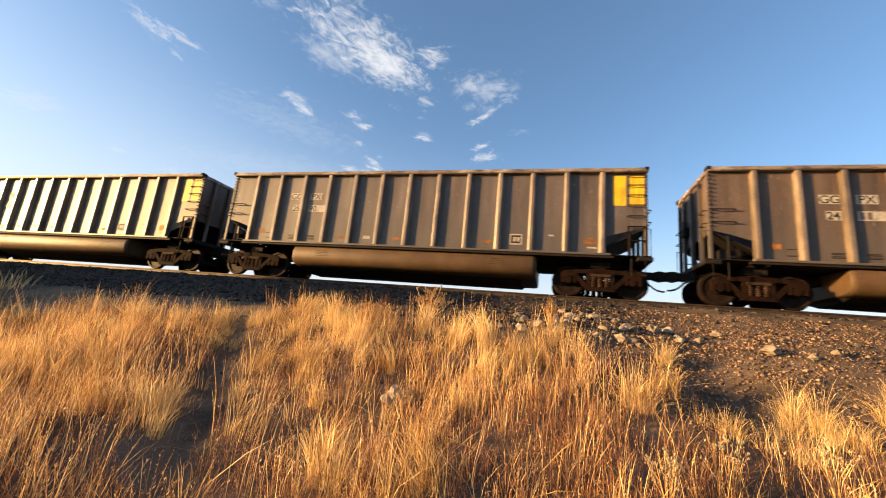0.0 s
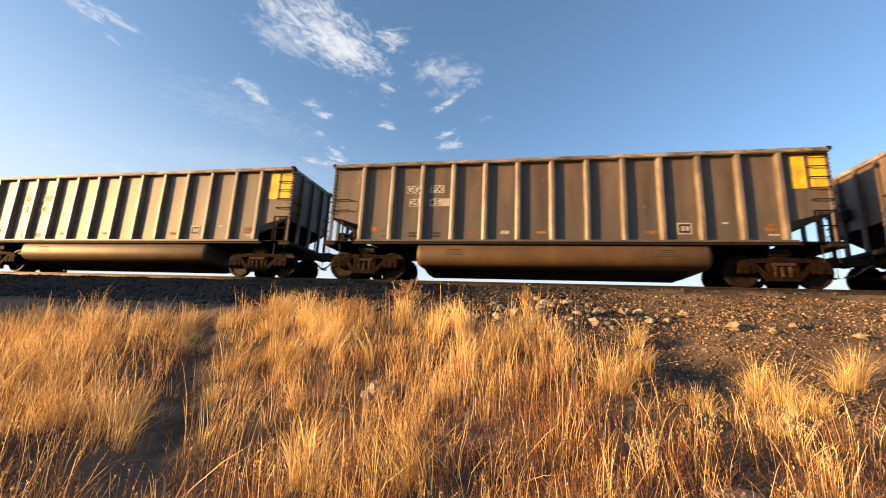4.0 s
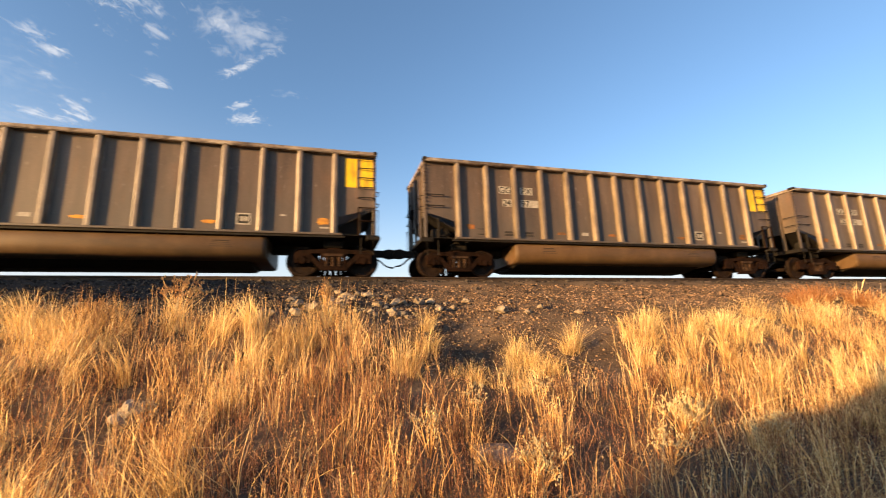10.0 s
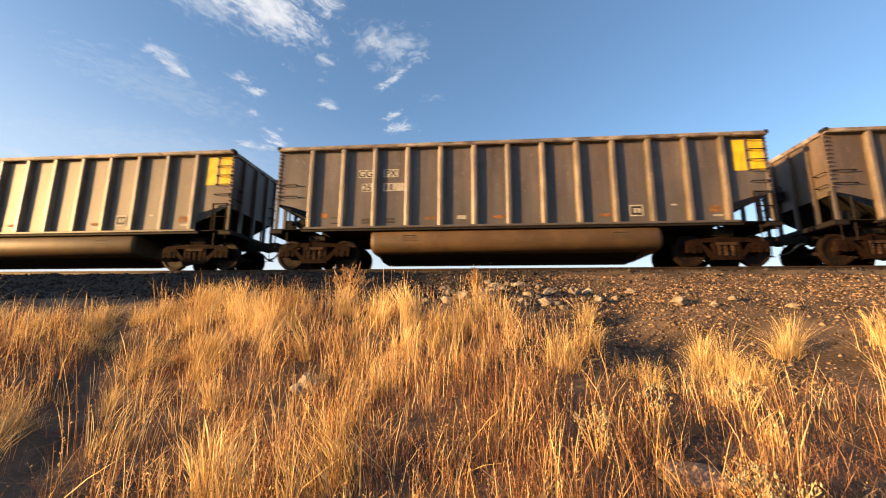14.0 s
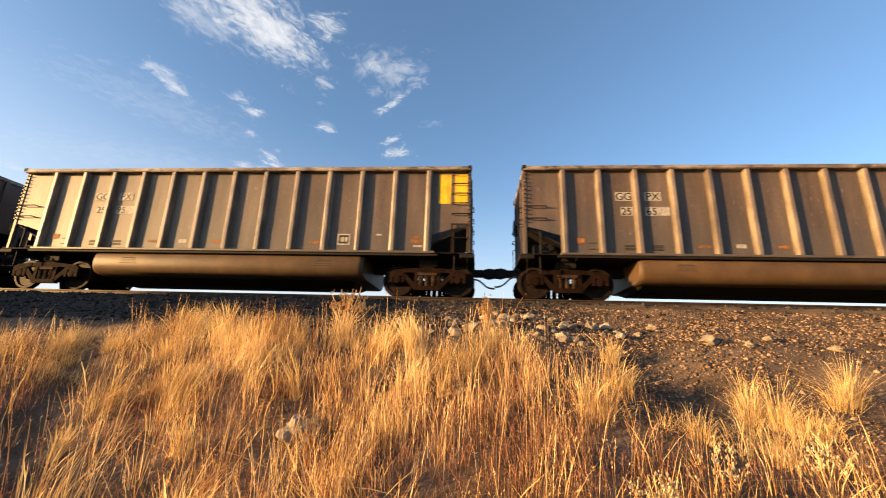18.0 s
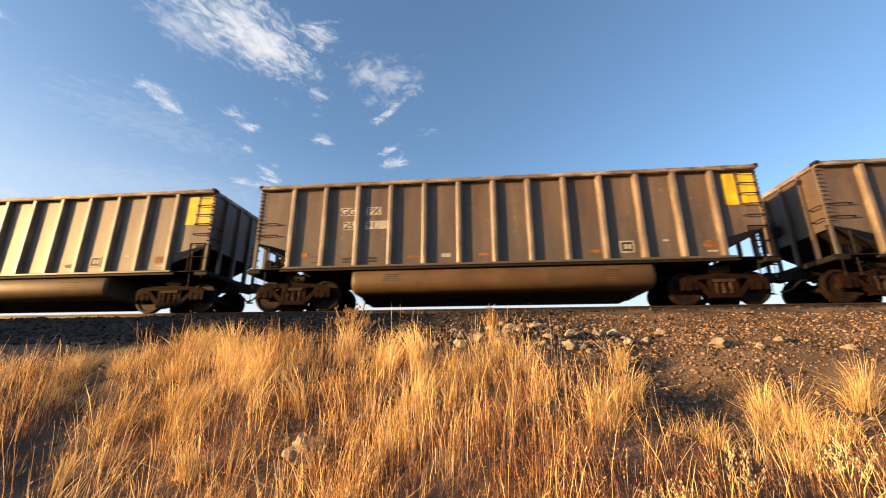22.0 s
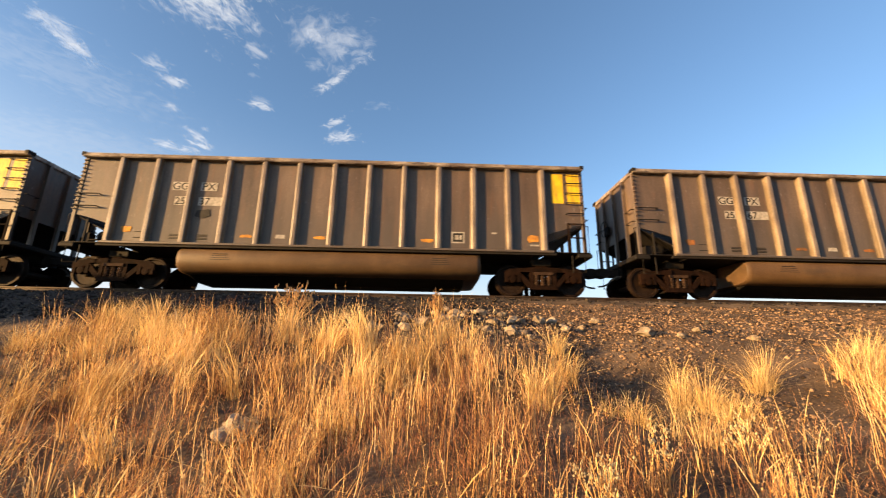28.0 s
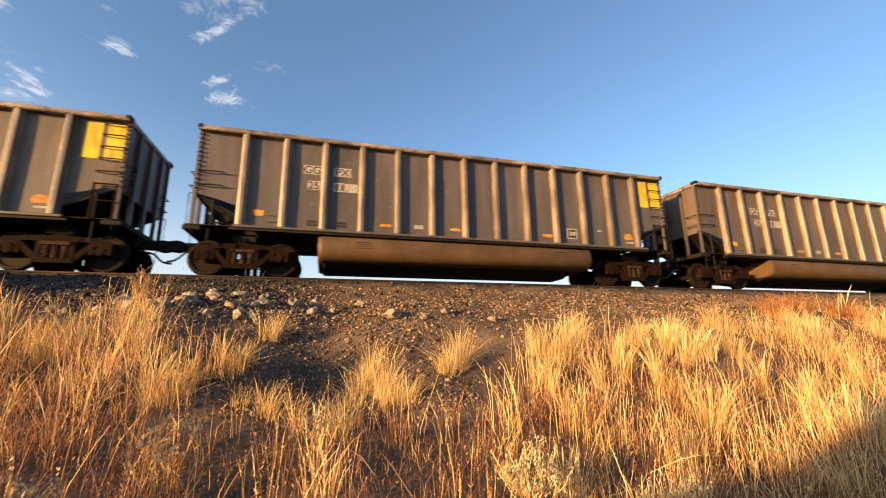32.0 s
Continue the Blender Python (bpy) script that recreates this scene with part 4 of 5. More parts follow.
stone_field("ballast", 62000, (-24, 40), (-5.8, -0.9), (0.022, 0.048), "grey-brown crushed ballast stones beside the rails", lambda x, y: np.where(x < 2.5, np.where(y > -2.6, 1.0, 0.75), np.where(y > -2.2, 0.6, 0.1)))
stone_field("slope_gravel", 84000, (-6, 18), (-8.6, -2.6), (0.008, 0.029), "loose gravel and grit on the embankment slope", lambda x, y: np.where(x > 0.5, 1.0, 0.35) * np.clip((y + 9) / 3, 0.1, 1), GRIT)
stone_field("runnel_grit", 5200, (1.5, 4.2), (-8.5, -5.4), (0.008, 0.028), "loose stones washed down the runnel", None, GRIT)
stone_field("track_ballast", 5000, (-24, 40), (-0.9, 2.4), (0.025, 0.05), "ballast between and behind the rails")


def rock(x, y, size, label, flat=0.7, sink=0.3, mat=None):
    bm = bmesh.new()
    bmesh.ops.create_icosphere(bm, subdivisions=3 if size > 0.18 else 2, radius=1.0)
    off = Vector((x * 3.7, y * 5.1, size * 9))
    for v in bm.verts:
        d = v.co.normalized()
        k = 0.75 + 0.45 * noise.noise(d * 1.3 + off) + 0.16 * noise.noise(d * 3.4 + off) + 0.07 * noise.noise(d * 8.0 + off)
        v.co = Vector((d.x * k * 1.15, d.y * k * 0.9, d.z * k * flat)) * size
    o = part("rock", bm, mat or STONE)
    o.matrix_basis = pose(x, y, float(gz(x, y)) + size * flat * (1 - sink) * 0.6, 0, 0, (x * 91 + y * 57) % 360)
    return tagged(o, label, "rock")


rng = random.Random(5)
for i in range(96):
    x = rng.choice((rng.uniform(-0.8, 2.8), rng.gauss(1.55, 0.5), rng.gauss(0.15, 0.45)))
    y = rng.choice((-5.75 + rng.gauss(0, 0.38), rng.uniform(-6.2, -3.4)))
    tagged(rock(x, y, 0.035 + 0.12 * rng.random() ** 2, "angular pale stone in a heap below the track", 0.75), group="heap of pale stones")
for i in range(16):
    tagged(rock(rng.uniform(-7.0, 7.0), rng.uniform(-5.4, -3.0), 0.03 + 0.05 * rng.random() ** 2, "pale stone lying on the ballast slope"), group="stones on the slope")
for x, y, s in ((3.62, -6.05, 0.16), (4.1, -6.2, 0.09), (4.5, -6.0, 0.10), (3.2, -5.05, 0.10), (-4.1, -5.6, 0.11), (-4.0, -4.9, 0.09), (5.2, -6.3, 0.09)):
    rock(x, y, s, "pale tan stone on bare gravel")
rock(-1.60, -8.68, 0.20, "large pale rounded rock among tall grass", 0.75, 0.1, BOULDER)
rock(1.85, -9.9, 0.31, "broad flat brown rock half hidden by weeds", 0.4, 0.75, BROWN_ROCK)

# ================= grass =================
def blades(name, x, y, h, lean, width, mat, label, head=0.0, seed=1, zoff=None, tag=True, droop=None):
    """Joined stalks: each a bent ribbon of three steps; a share of them carries a thicker seed head."""
    rng = np.random.default_rng(seed)
    n = len(x)
    z = gz(x, y) - 0.02 if zoff is None else zoff
    yaw = rng.uniform(0, math.tau, n)
    side = np.stack([np.cos(yaw), np.sin(yaw), 0 * yaw], -1)
    up = np.array([0, 0, 1.0])
    s = np.array([0.0, 0.45, 0.8, 1.0])
    heads = rng.random(n) < head
    w = np.where(heads[:, None], np.array([0.55, 0.5, 1.7, 0.0]), np.array([1.0, 0.8, 0.5, 0.0])) * width[:, None]
    base = np.stack([x, y, z], -1)
    pos = base[:, None] + h[:, None, None] * (s[None, :, None] * up * (1 - 0.25 * (lean ** 2).sum(-1))[:, None, None].clip(0.3, 1) + (s ** 2)[None, :, None] * lean_xyz(lean)[:, None])
    if droop is not None:
        pos[..., 2] -= (h * droop)[:, None] * s ** 3
    L = pos[:, :3] - side[:, None] * w[:, :3, None]
    R = pos[:, :3] + side[:, None] * w[:, :3, None]
    v = np.concatenate([L, R, pos[:, 3:]], 1)
    tri = np.array([(0, 3, 4), (0, 4, 1), (1, 4, 5), (1, 5, 2), (2, 5, 6)])
    f = (tri[None] + 7 * np.arange(n)[:, None, None]).reshape(-1, 3)
    me = quick_mesh(name, v.reshape(-1, 3), f, mat)
    o = new(name, me)
    return tagged(o, label, "grass", kind="stuff") if tag else o


def lean_xyz(lean):
    return np.concatenate([lean, np.zeros((len(lean), 1))], 1)


def cover(x, y):
    """How thickly grass stands: bare by the track, on the gravel patch and on the trodden path."""
    edge = np.interp(x, [-14, -8, -5, -2, 0.4, 1.0, 2.8, 4.6, 5.4, 9, 14, 30], [-7.6, -7.2, -6.6, -6.3, -6.5, -7.6, -8.5, -8.5, -7.6, -7.1, -6.9, -6.6])
    edge = edge + 0.22 * np.sin(1.3 * x) + 0.15 * np.sin(3.7 * x + 1)
    c = np.clip((edge - y) / 0.5 + 0.5, 0, 1)
    path = trail(x, y) + 0.5 * np.exp(-(((x + 6.5) / 1.8) ** 2 + ((y + 10.8) / 0.7) ** 2))
    bare2 = 0.8 * np.exp(-(((x - 2.3) / 0.8) ** 2 + ((y + 8.1) / 0.5) ** 2))
    bare2 = bare2 + 0.9 * np.exp(-(((x - 1.85) / 0.4) ** 2 + ((y + 10.0) / 0.3) ** 2))
    patch = np.clip(0.72 + 0.55 * wave(1.1 * x + 3, 1.3 * y) / 1.6, 0.25, 1)
    thin = 1 - 0.45 * np.clip((x - 4.6) / 0.8, 0, 1) * np.clip((y + 9.0) / 0.6, 0, 1)
    return c * patch * thin * np.clip(1 - 1.1 * path - bare2, 0.02, 1) * np.clip(0.62 + 1.0 * mounds(x, y), 0.14, 1)


def mounds(x, y):
    """Where tussocks stand, and the hollows between them: about -1 to 1, a step or so apart."""
    a, b = x + 0.35 * np.sin(2.1 * y + 0.7) + 0.2 * np.sin(4.7 * y), y + 0.3 * np.sin(1.9 * x) + 0.15 * np.sin(5.3 * x + 1.0)
    return 0.55 * np.sin(4.4 * a + 1.1 * b) * np.sin(5.6 * b - 0.8 * a) + 0.45 * np.sin(9.1 * a - 2.0 * b + 1.3) * np.sin(8.3 * b + 1.7 * a)


def plumes(name, x, y, h, lean, mat, label, barbs=9, size=0.02, start=0.5, seed=1, width=0.0011, zoff=None, tag=True):
    """Joined seeding stalks: a bent ribbon whose upper part bristles with small spikelets."""
    rng = np.random.default_rng(seed)
    n = len(x)
    z = gz(x, y) - 0.02 if zoff is None else zoff
    base = np.stack([x, y, z], -1)
    rise = (1 - 0.25 * (lean ** 2).sum(-1)).clip(0.3, 1)
    side_lean = lean_xyz(lean)

    def at(f):
        return base[:, None] + h[:, None, None] * (f[..., None] * np.array([0, 0, 1.0]) * rise[:, None, None] + (f ** 2)[..., None] * side_lean[:, None])

    yaw = rng.uniform(0, math.tau, n)
    side = np.stack([np.cos(yaw), np.sin(yaw), 0 * yaw], -1)[:, None]
    f = np.broadcast_to(np.array([0.0, 0.5, 0.85, 1.0]), (n, 4))
    pos = at(f)
    w = np.array([1.0, 0.9, 0.7])[None, :, None] * width
    stalk = np.concatenate([pos[:, :3] - side * w, pos[:, :3] + side * w, pos[:, 3:]], 1)
    fb = rng.uniform(start, 1.0, (n, barbs))
    root = at(fb)
    a = rng.uniform(0, math.tau, (n, barbs))
    out = np.stack([np.cos(a), np.sin(a), rng.uniform(-0.1, 1.7, (n, barbs))], -1)
    out /= np.linalg.norm(out, axis=-1, keepdims=True)
    long = size * rng.uniform(0.5, 1.3, (n, barbs)) * (1.25 - 0.6 * (fb - start) / (1 - start))
    cross = np.stack([-np.sin(a), np.cos(a), 0 * a], -1) * (0.19 * long)[..., None]
    mid = root + out * (0.45 * long)[..., None]
    tip = root + out * long[..., None]
    spike = np.stack([root, mid - cross, tip, mid + cross], 2).reshape(n, barbs * 4, 3)
    v = np.concatenate([stalk, spike], 1)
    tri = [(0, 3, 4), (0, 4, 1), (1, 4, 5), (1, 5, 2), (2, 5, 6)]
    for k in range(barbs):
        q = 7 + 4 * k
        tri += [(q, q + 1, q + 2), (q, q + 2, q + 3)]
    per = 7 + 4 * barbs
    faces = (np.array(tri)[None] + per * np.arange(n)[:, None, None]).reshape(-1, 3)
    o = new(name, quick_mesh(name, v.reshape(-1, 3), faces, mat))
    return tagged(o, label, "grass", kind="stuff") if tag else o


def grass_fields():
    rng = np.random.default_rng(11)

    def clumps(n, per, xr, yr, lo, hi, thin=1.0):
        """Tufts of very different girth and height, each with its own lean."""
        cx, cy = rng.uniform(*xr, n), rng.uniform(*yr, n)
        keep = rng.random(n) < cover(cx, cy) * thin
        cx, cy = cx[keep], cy[keep]
        m = len(cx)
        girth = lo + (hi - lo) * rng.random(m) ** 2
        k = np.maximum(3, (per * (0.35 + girth / hi) * rng.uniform(0.4, 1.3, m))).astype(int)
        idx = np.repeat(np.arange(m), k)
        a, r = rng.uniform(0, math.tau, len(idx)), np.sqrt(rng.random(len(idx)))
        out = np.stack([np.cos(a), np.sin(a)], -1) * r[:, None]
        tall = ((0.42 + 0.85 * rng.random(m) ** 1.3) * np.clip(0.8 + 0.6 * mounds(cx, cy), 0.35, 1.3))[idx]
        bend = rng.normal(0, 0.2, (m, 2))[idx]
        return cx[idx] + out[:, 0] * girth[idx], cy[idx] + out[:, 1] * girth[idx], out, tall, bend

    near = ((-13, 13), (-12.6, -5.2))
    # leafy straw tufts
    x, y, o, tall, bend = clumps(7200, 17, *near, 0.03, 0.14)
    keep = rng.random(len(x)) < np.where((x > -0.4) & (x < 3.2) & (y < -8.0), 0.6, 1.0)
    x, y, o, tall, bend = x[keep], y[keep], o[keep], tall[keep], bend[keep]
    n = len(x)
    h = (0.18 + 0.42 * rng.random(n) ** 0.8) * tall
    stray = rng.random(n) < 0.24
    lean = o * 0.28 + bend + rng.normal(0, 0.10, (n, 2)) * np.where(stray, 5.0, 1.0)[:, None] + np.array([0.05, 0.0])
    blades("straw_grass", x, y, h, lean, 0.0020 + 0.0032 * rng.random(n) ** 2, STRAW, "tufts of dry golden grass blades of uneven height", 0.0, 2, droop=0.55 * rng.random(n) ** 2)
    # tall seeding stalks, singly and in loose stands
    x, y, o, tall, bend = clumps(8000, 9, *near, 0.04, 0.22)
    keep = rng.random(len(x)) < np.where((x > -0.4) & (x < 3.2) & (y < -8.0), 0.62, 1.0)
    x, y, o, tall, bend = x[keep], y[keep], o[keep], tall[keep], bend[keep]
    n = len(x)
    h = (0.34 + 0.30 * rng.random(n)) * (0.5 + 0.7 * tall)
    lean = o * 0.14 + bend * 0.5 + rng.normal(0, 0.12, (n, 2)) + np.array([0.04, 0.0])
    plumes("seeding_grass", x, y, h, lean, STRAW, "tall dry grass stalks with bristling golden seed heads", 11, 0.024, 0.45, 5, 0.0024)
    # dense bright tufts that stand out of the rest
    m = 210
    cx, cy = rng.uniform(-9, 10, m), rng.uniform(-10.5, -6.4, m)
    keep = rng.random(m) < 0.25 + cover(cx, cy)
    keep &= (cover(cx, cy) > 0.06) & ~((cx > -0.6) & (cx < 3.3) & (cy < -8.2))
    cx, cy = cx[keep], cy[keep]
    m = len(cx)
    idx = np.repeat(np.arange(m), rng.integers(60, 170, m))
    n = len(idx)
    a, q = rng.uniform(0, math.tau, n), np.sqrt(rng.random(n))
    o = np.stack([np.cos(a), np.sin(a)], -1) * q[:, None]
    girth = (0.05 + 0.15 * rng.random(m) ** 1.5)[idx]
    h = rng.uniform(0.30, 0.60, m)[idx] * (0.3 + 0.85 * rng.random(n))
    lean = o * 0.20 + rng.normal(0.02, 0.16, (m, 2))[idx] + rng.normal(0, 0.17, (n, 2)) * np.where(rng.random(n) < 0.15, 4.0, 1.0)[:, None]
    blades("golden_tufts", cx[idx] + o[:, 0] * girth, cy[idx] + o[:, 1] * girth, h, lean, 0.0019 + 0.0030 * rng.random(n) ** 2, PALE, "dense bright golden grass tufts among darker growth", 0.2, 12)
    # rust-brown bushy undergrowth
    x, y, o, tall, bend = clumps(9600, 12, *near, 0.05, 0.24)
    keep = rng.random(len(x)) < np.where((x > -4) & (x < -0.6) & (y > -9.6), 0.5, 1.0)
    x, y, o, tall, bend = x[keep], y[keep], o[keep], tall[keep], bend[keep]
    n = len(x)
    h = (0.16 + 0.26 * rng.random(n)) * (0.5 + 0.6 * tall)
    lean = o * 0.35 + bend * 0.8 + rng.normal(0, 0.17, (n, 2))
    plumes("russet_grass", x, y, h, lean, RUSSET, "rust-brown bushy dry undergrowth with fine seeds", 9, 0.022, 0.25, 6, 0.0019)
    # a low brown growth of fine seeds that hides the soil, thickest in front
    n = 30000
    x, y = rng.uniform(-8, 9, n), rng.uniform(-12.4, -6.6, n)
    keep = rng.random(n) < np.clip(1.25 * cover(x, y) ** 0.5, 0, 1) * np.interp(y, [-11, -8, -6.6], [1.0, 0.75, 0.3]) * np.clip(1 - 0.9 * trail(x, y), 0, 1)
    x, y = x[keep], y[keep]
    n = len(x)
    plumes("low_growth", x, y, 0.10 + 0.20 * rng.random(n), rng.normal(0, 0.38, (n, 2)), RUSSET, "low brown undergrowth of fine dry seed heads", 9, 0.020, 0.15, 16, 0.0016)
    # matted, fallen stalks close to the ground
    n = 34000
    x, y = rng.uniform(-13, 13, n), rng.uniform(-12.6, -6.0, n)
    keep = rng.random(n) < 0.22 + 0.6 * cover(x, y)
    x, y = x[keep], y[keep]
    n = len(x)
    blades("fallen_grass", x, y, 0.10 + 0.20 * rng.random(n), rng.normal(0.2, 1.2, (n, 2)), 0.0013 + 0.0013 * rng.random(n), GREYED, "matted fallen grey-brown straw on the soil", 0.0, 4)
    # a flattened swathe of pale straw beside the trodden path
    n = 3600
    a, q = rng.uniform(0, math.tau, n), np.sqrt(rng.random(n))
    x, y = -5.6 + 1.3 * q * np.cos(a), -11.0 + 0.55 * q * np.sin(a)
    blades("flattened_straw", x, y, 0.24 + 0.2 * rng.random(n), rng.normal(0, 0.35, (n, 2)) + np.array([0.9, 0.5]), 0.0015 + 0.0012 * rng.random(n), GREYED, "flattened swathe of pale straw", 0.0, 8)
    # long arching single stems
    n = 900
    x, y = rng.uniform(-9, 11, n), rng.uniform(-11.8, -6.6, n)
    keep = rng.random(n) < cover(x, y)
    x, y = x[keep], y[keep]
    n = len(x)
    blades("arching_stems", x, y, 0.45 + 0.35 * rng.random(n), rng.normal(0.1, 0.65, (n, 2)), 0.0022 + 0.0012 * rng.random(n), PALE, "long pale bent grass stems", 0.5, 9)
    # further off, to both sides
    for k, (a, b) in enumerate(((-60, -13), (13, 70))):
        m = 1100
        cx, cy = rng.uniform(a, b, m), rng.uniform(-16, -5.6, m)
        keep = rng.random(m) < np.clip(0.55 + 0.5 * wave(cx, cy), 0.15, 1)
        cx, cy = cx[keep], cy[keep]
        idx = np.repeat(np.arange(len(cx)), 22)
        n = len(idx)
        o = rng.normal(0, 0.22, (n, 2))
        h = (0.2 + 0.45 * rng.random(n)) * (0.5 + 0.8 * rng.random(len(cx)))[idx]
        blades("distant_grass", cx[idx] + o[:, 0], cy[idx] + o[:, 1], h, o * 0.8 + rng.normal(0.05, 0.2, (n, 2)), 0.004 + 0.004 * rng.random(n), STRAW, "dry golden grass further along the embankment", 0.2, 7 + k)


grass_fields()


def bunch(x, y, h, r, n, mat=None, label="pale golden bunch grass tuft on bare gravel", blow=0.08):
    """One tuft: fine blades that rise from a tight base, some arching outwards."""
    rng = np.random.default_rng(int(abs(x * 100) + abs(y * 1000)))
    m = 5
    sub = rng.normal(0, 0.33, (m, 2)) * r
    tall = rng.uniform(0.6, 1.1, m)
    which = rng.integers(0, m, n)
    a, q = rng.uniform(0, math.tau, n), np.sqrt(rng.random(n))
    out = np.stack([np.cos(a), np.sin(a)], -1)
    bx, by = sub[which, 0] + out[:, 0] * q * r * 0.28, sub[which, 1] + out[:, 1] * q * r * 0.28
    hh = h * tall[which] * (0.35 + 0.7 * rng.random(n))
    arch = np.where(rng.random(n) < 0.4, 1.2, 0.30)
    lean = out * (q * arch)[:, None] + rng.normal(0, 0.12, (n, 2)) + np.array([blow, 0.0])
    z = gz(bx + x, by + y) - float(gz(x, y)) - 0.02
    o = blades("bunch_grass", bx, by, hh, lean, 0.0012 + 0.0014 * rng.random(n) ** 2, mat or PALE, "", 0.15, 5, z, False, 0.5 * rng.random(n) ** 2)
    o.location = (x, y, float(gz(x, y)))
    return tagged(o, label, "grass tuft", "bunch grass tufts")


for x, y, h, r, n in ((1.98, -6.75, 0.5, 0.17, 260), (1.35, -8.15, 0.58, 0.30, 420), (3.1, -7.75, 0.62, 0.42, 560), (3.35, -8.2, 0.45, 0.35, 340), (4.15, -7.55, 0.62, 0.30, 380),
                      (5.5, -7.7, 0.55, 0.40, 420), (6.3, -7.1, 0.60, 0.42, 460), (6.9, -7.4, 0.5, 0.4, 380), (7.7, -7.15, 0.80, 0.40, 620), (8.6, -7.4, 0.6, 0.45, 440), (9.4, -6.8, 0.6, 0.5, 440),
                      (10.6, -7.2, 0.6, 0.5, 420), (11.6, -6.6, 0.6, 0.5, 380), (12.8, -7.0, 0.6, 0.5, 380), (-4.6, -6.2, 0.60, 0.5, 560), (-3.7, -6.6, 0.55, 0.4, 420), (-2.7, -6.7, 0.5, 0.3, 340),
                      (-5.9, -7.15, 0.47, 0.45, 520), (-5.35, -6.95, 0.47, 0.4, 480), (-6.6, -7.4, 0.55, 0.45, 480), (-4.1, -6.95, 0.47, 0.4, 480), (-3.35, -7.0, 0.47, 0.45, 560), (-2.9, -7.4, 0.47, 0.4, 520), (-7.2, -7.9, 0.5, 0.5, 460), (-4.35, -9.5, 0.5, 0.4, 420), (-4.9, -9.9, 0.5, 0.45, 420), (-7.9, -7.0, 0.5, 0.5, 420), (-9.2, -7.0, 0.5, 0.5, 420), (-10.4, -7.6, 0.5, 0.5, 380), (-1.2, -6.9, 0.58, 0.30, 380),
                      (-5.4, -7.7, 0.45, 0.5, 420), (-6.7, -8.4, 0.45, 0.5, 420), (-8.2, -8.8, 0.5, 0.5, 380), (-5.9, -9.1, 0.5, 0.4, 420), (-3.3, -8.0, 0.6, 0.4, 420), (0.3, -6.6, 0.5, 0.22, 260), (-0.1, -7.4, 0.55, 0.3, 340), (2.15, -8.35, 0.4, 0.3, 260), (2.75, -8.5, 0.42, 0.35, 280), (1.75, -7.6, 0.36, 0.25, 220)):
    bunch(x, y, h, r, int(n * 1.3), None, "pale golden bunch grass tuft on bare gravel" if x > 0.5 else "golden bunch grass tuft below the track", 0.28 if x > 5 else 0.08)


def red_bush(x, y, h, r, n):
    """A low bush of fine reddish twigs."""
    rng = np.random.default_rng(int(abs(x * 77)))
    a, q = rng.uniform(0, math.tau, n), np.sqrt(rng.random(n))
    out = np.stack([np.cos(a), np.sin(a)], -1)
    bx, by = out[:, 0] * q * r * 0.4, out[:, 1] * q * r * 0.4
    z = gz(bx + x, by + y) - float(gz(x, y)) - 0.02
    o = plumes("dry_bush", bx, by, h * (0.5 + 0.5 * rng.random(n)), out * (q * 0.7)[:, None] + rng.normal(0, 0.15, (n, 2)), REDBUSH, "", 12, 0.04, 0.25, 3, 0.002, z, False)
    o.location = (x, y, float(gz(x, y)))
    return tagged(o, "low dry bush of fine reddish-orange twigs", "bush", "reddish bushes")


for x, y, h, r in ((11.6, -6.1, 0.5, 0.5), (12.5, -5.9, 0.6, 0.7), (13.5, -6.3, 0.55, 0.7), (18.5, -6.4, 0.6, 0.8)):
    red_bush(x, y, h, r, 260)


def weed(x, y, h, n, spread, mat, label, puff=0.02, seed=3):
    """A branching dry weed: stems and branches with clustered seed puffs."""
    rng = random.Random(seed)
    w = new("seed_weed")
    w.location = (x, y, float(gz(x, y)))
    tagged(w, label, "weed", "dry flowering weeds")
    stems, pts = bmesh.new(), []
    for i in range(n):
        a, q = rng.uniform(0, math.tau), rng.uniform(0.1, 1.0)
        tip = Vector((math.cos(a) * spread * q, math.sin(a) * spread * q, h * rng.uniform(0.6, 1.0) * (1.05 - 0.3 * q)))
        mid = Vector((tip.x * 0.45 + rng.gauss(0, 0.015), tip.y * 0.45 + rng.gauss(0, 0.015), tip.z * 0.55))
        add_tube(stems, [(0, 0, -0.04), mid, tip], 0.0028, 3)
        for k in range(3):
            f = rng.uniform(0.2, 1.0)
            p0 = mid.lerp(tip, f)
            b = rng.uniform(0, math.tau)
            p1 = p0 + Vector((math.cos(b), math.sin(b), 1.4)) * rng.uniform(0.02, 0.05)
            add_tube(stems, [p0, p1], 0.0018, 3)
            pts += [(p1 + Vector((rng.gauss(0, 0.009), rng.gauss(0, 0.009), rng.gauss(0, 0.012))), puff * rng.uniform(0.4, 1.0)) for _ in range(4)]
        pts += [(tip + Vector((rng.gauss(0, 0.008), rng.gauss(0, 0.008), rng.uniform(-0.05, 0.01))), puff * rng.uniform(0.5, 1.0)) for _ in range(4)]
    puffs = bmesh.new()
    for p, r in pts:
        vs = [puffs.verts.new(p + Vector(d) * r * rng.uniform(0.6, 1.3)) for d in ((1, 0, 0), (-0.5, 0.87, 0), (-0.5, -0.87, 0), (0, 0, 1.7), (0, 0, -1.2))]
        for i, j in ((0, 1), (1, 2), (2, 0)):
            puffs.faces.new((vs[i], vs[j], vs[3]))
            puffs.faces.new((vs[j], vs[i], vs[4]))
    part("stem", stems, STRAW, w)
    tagged(part("seed_head", puffs, mat, w), kind="stuff")
    return w


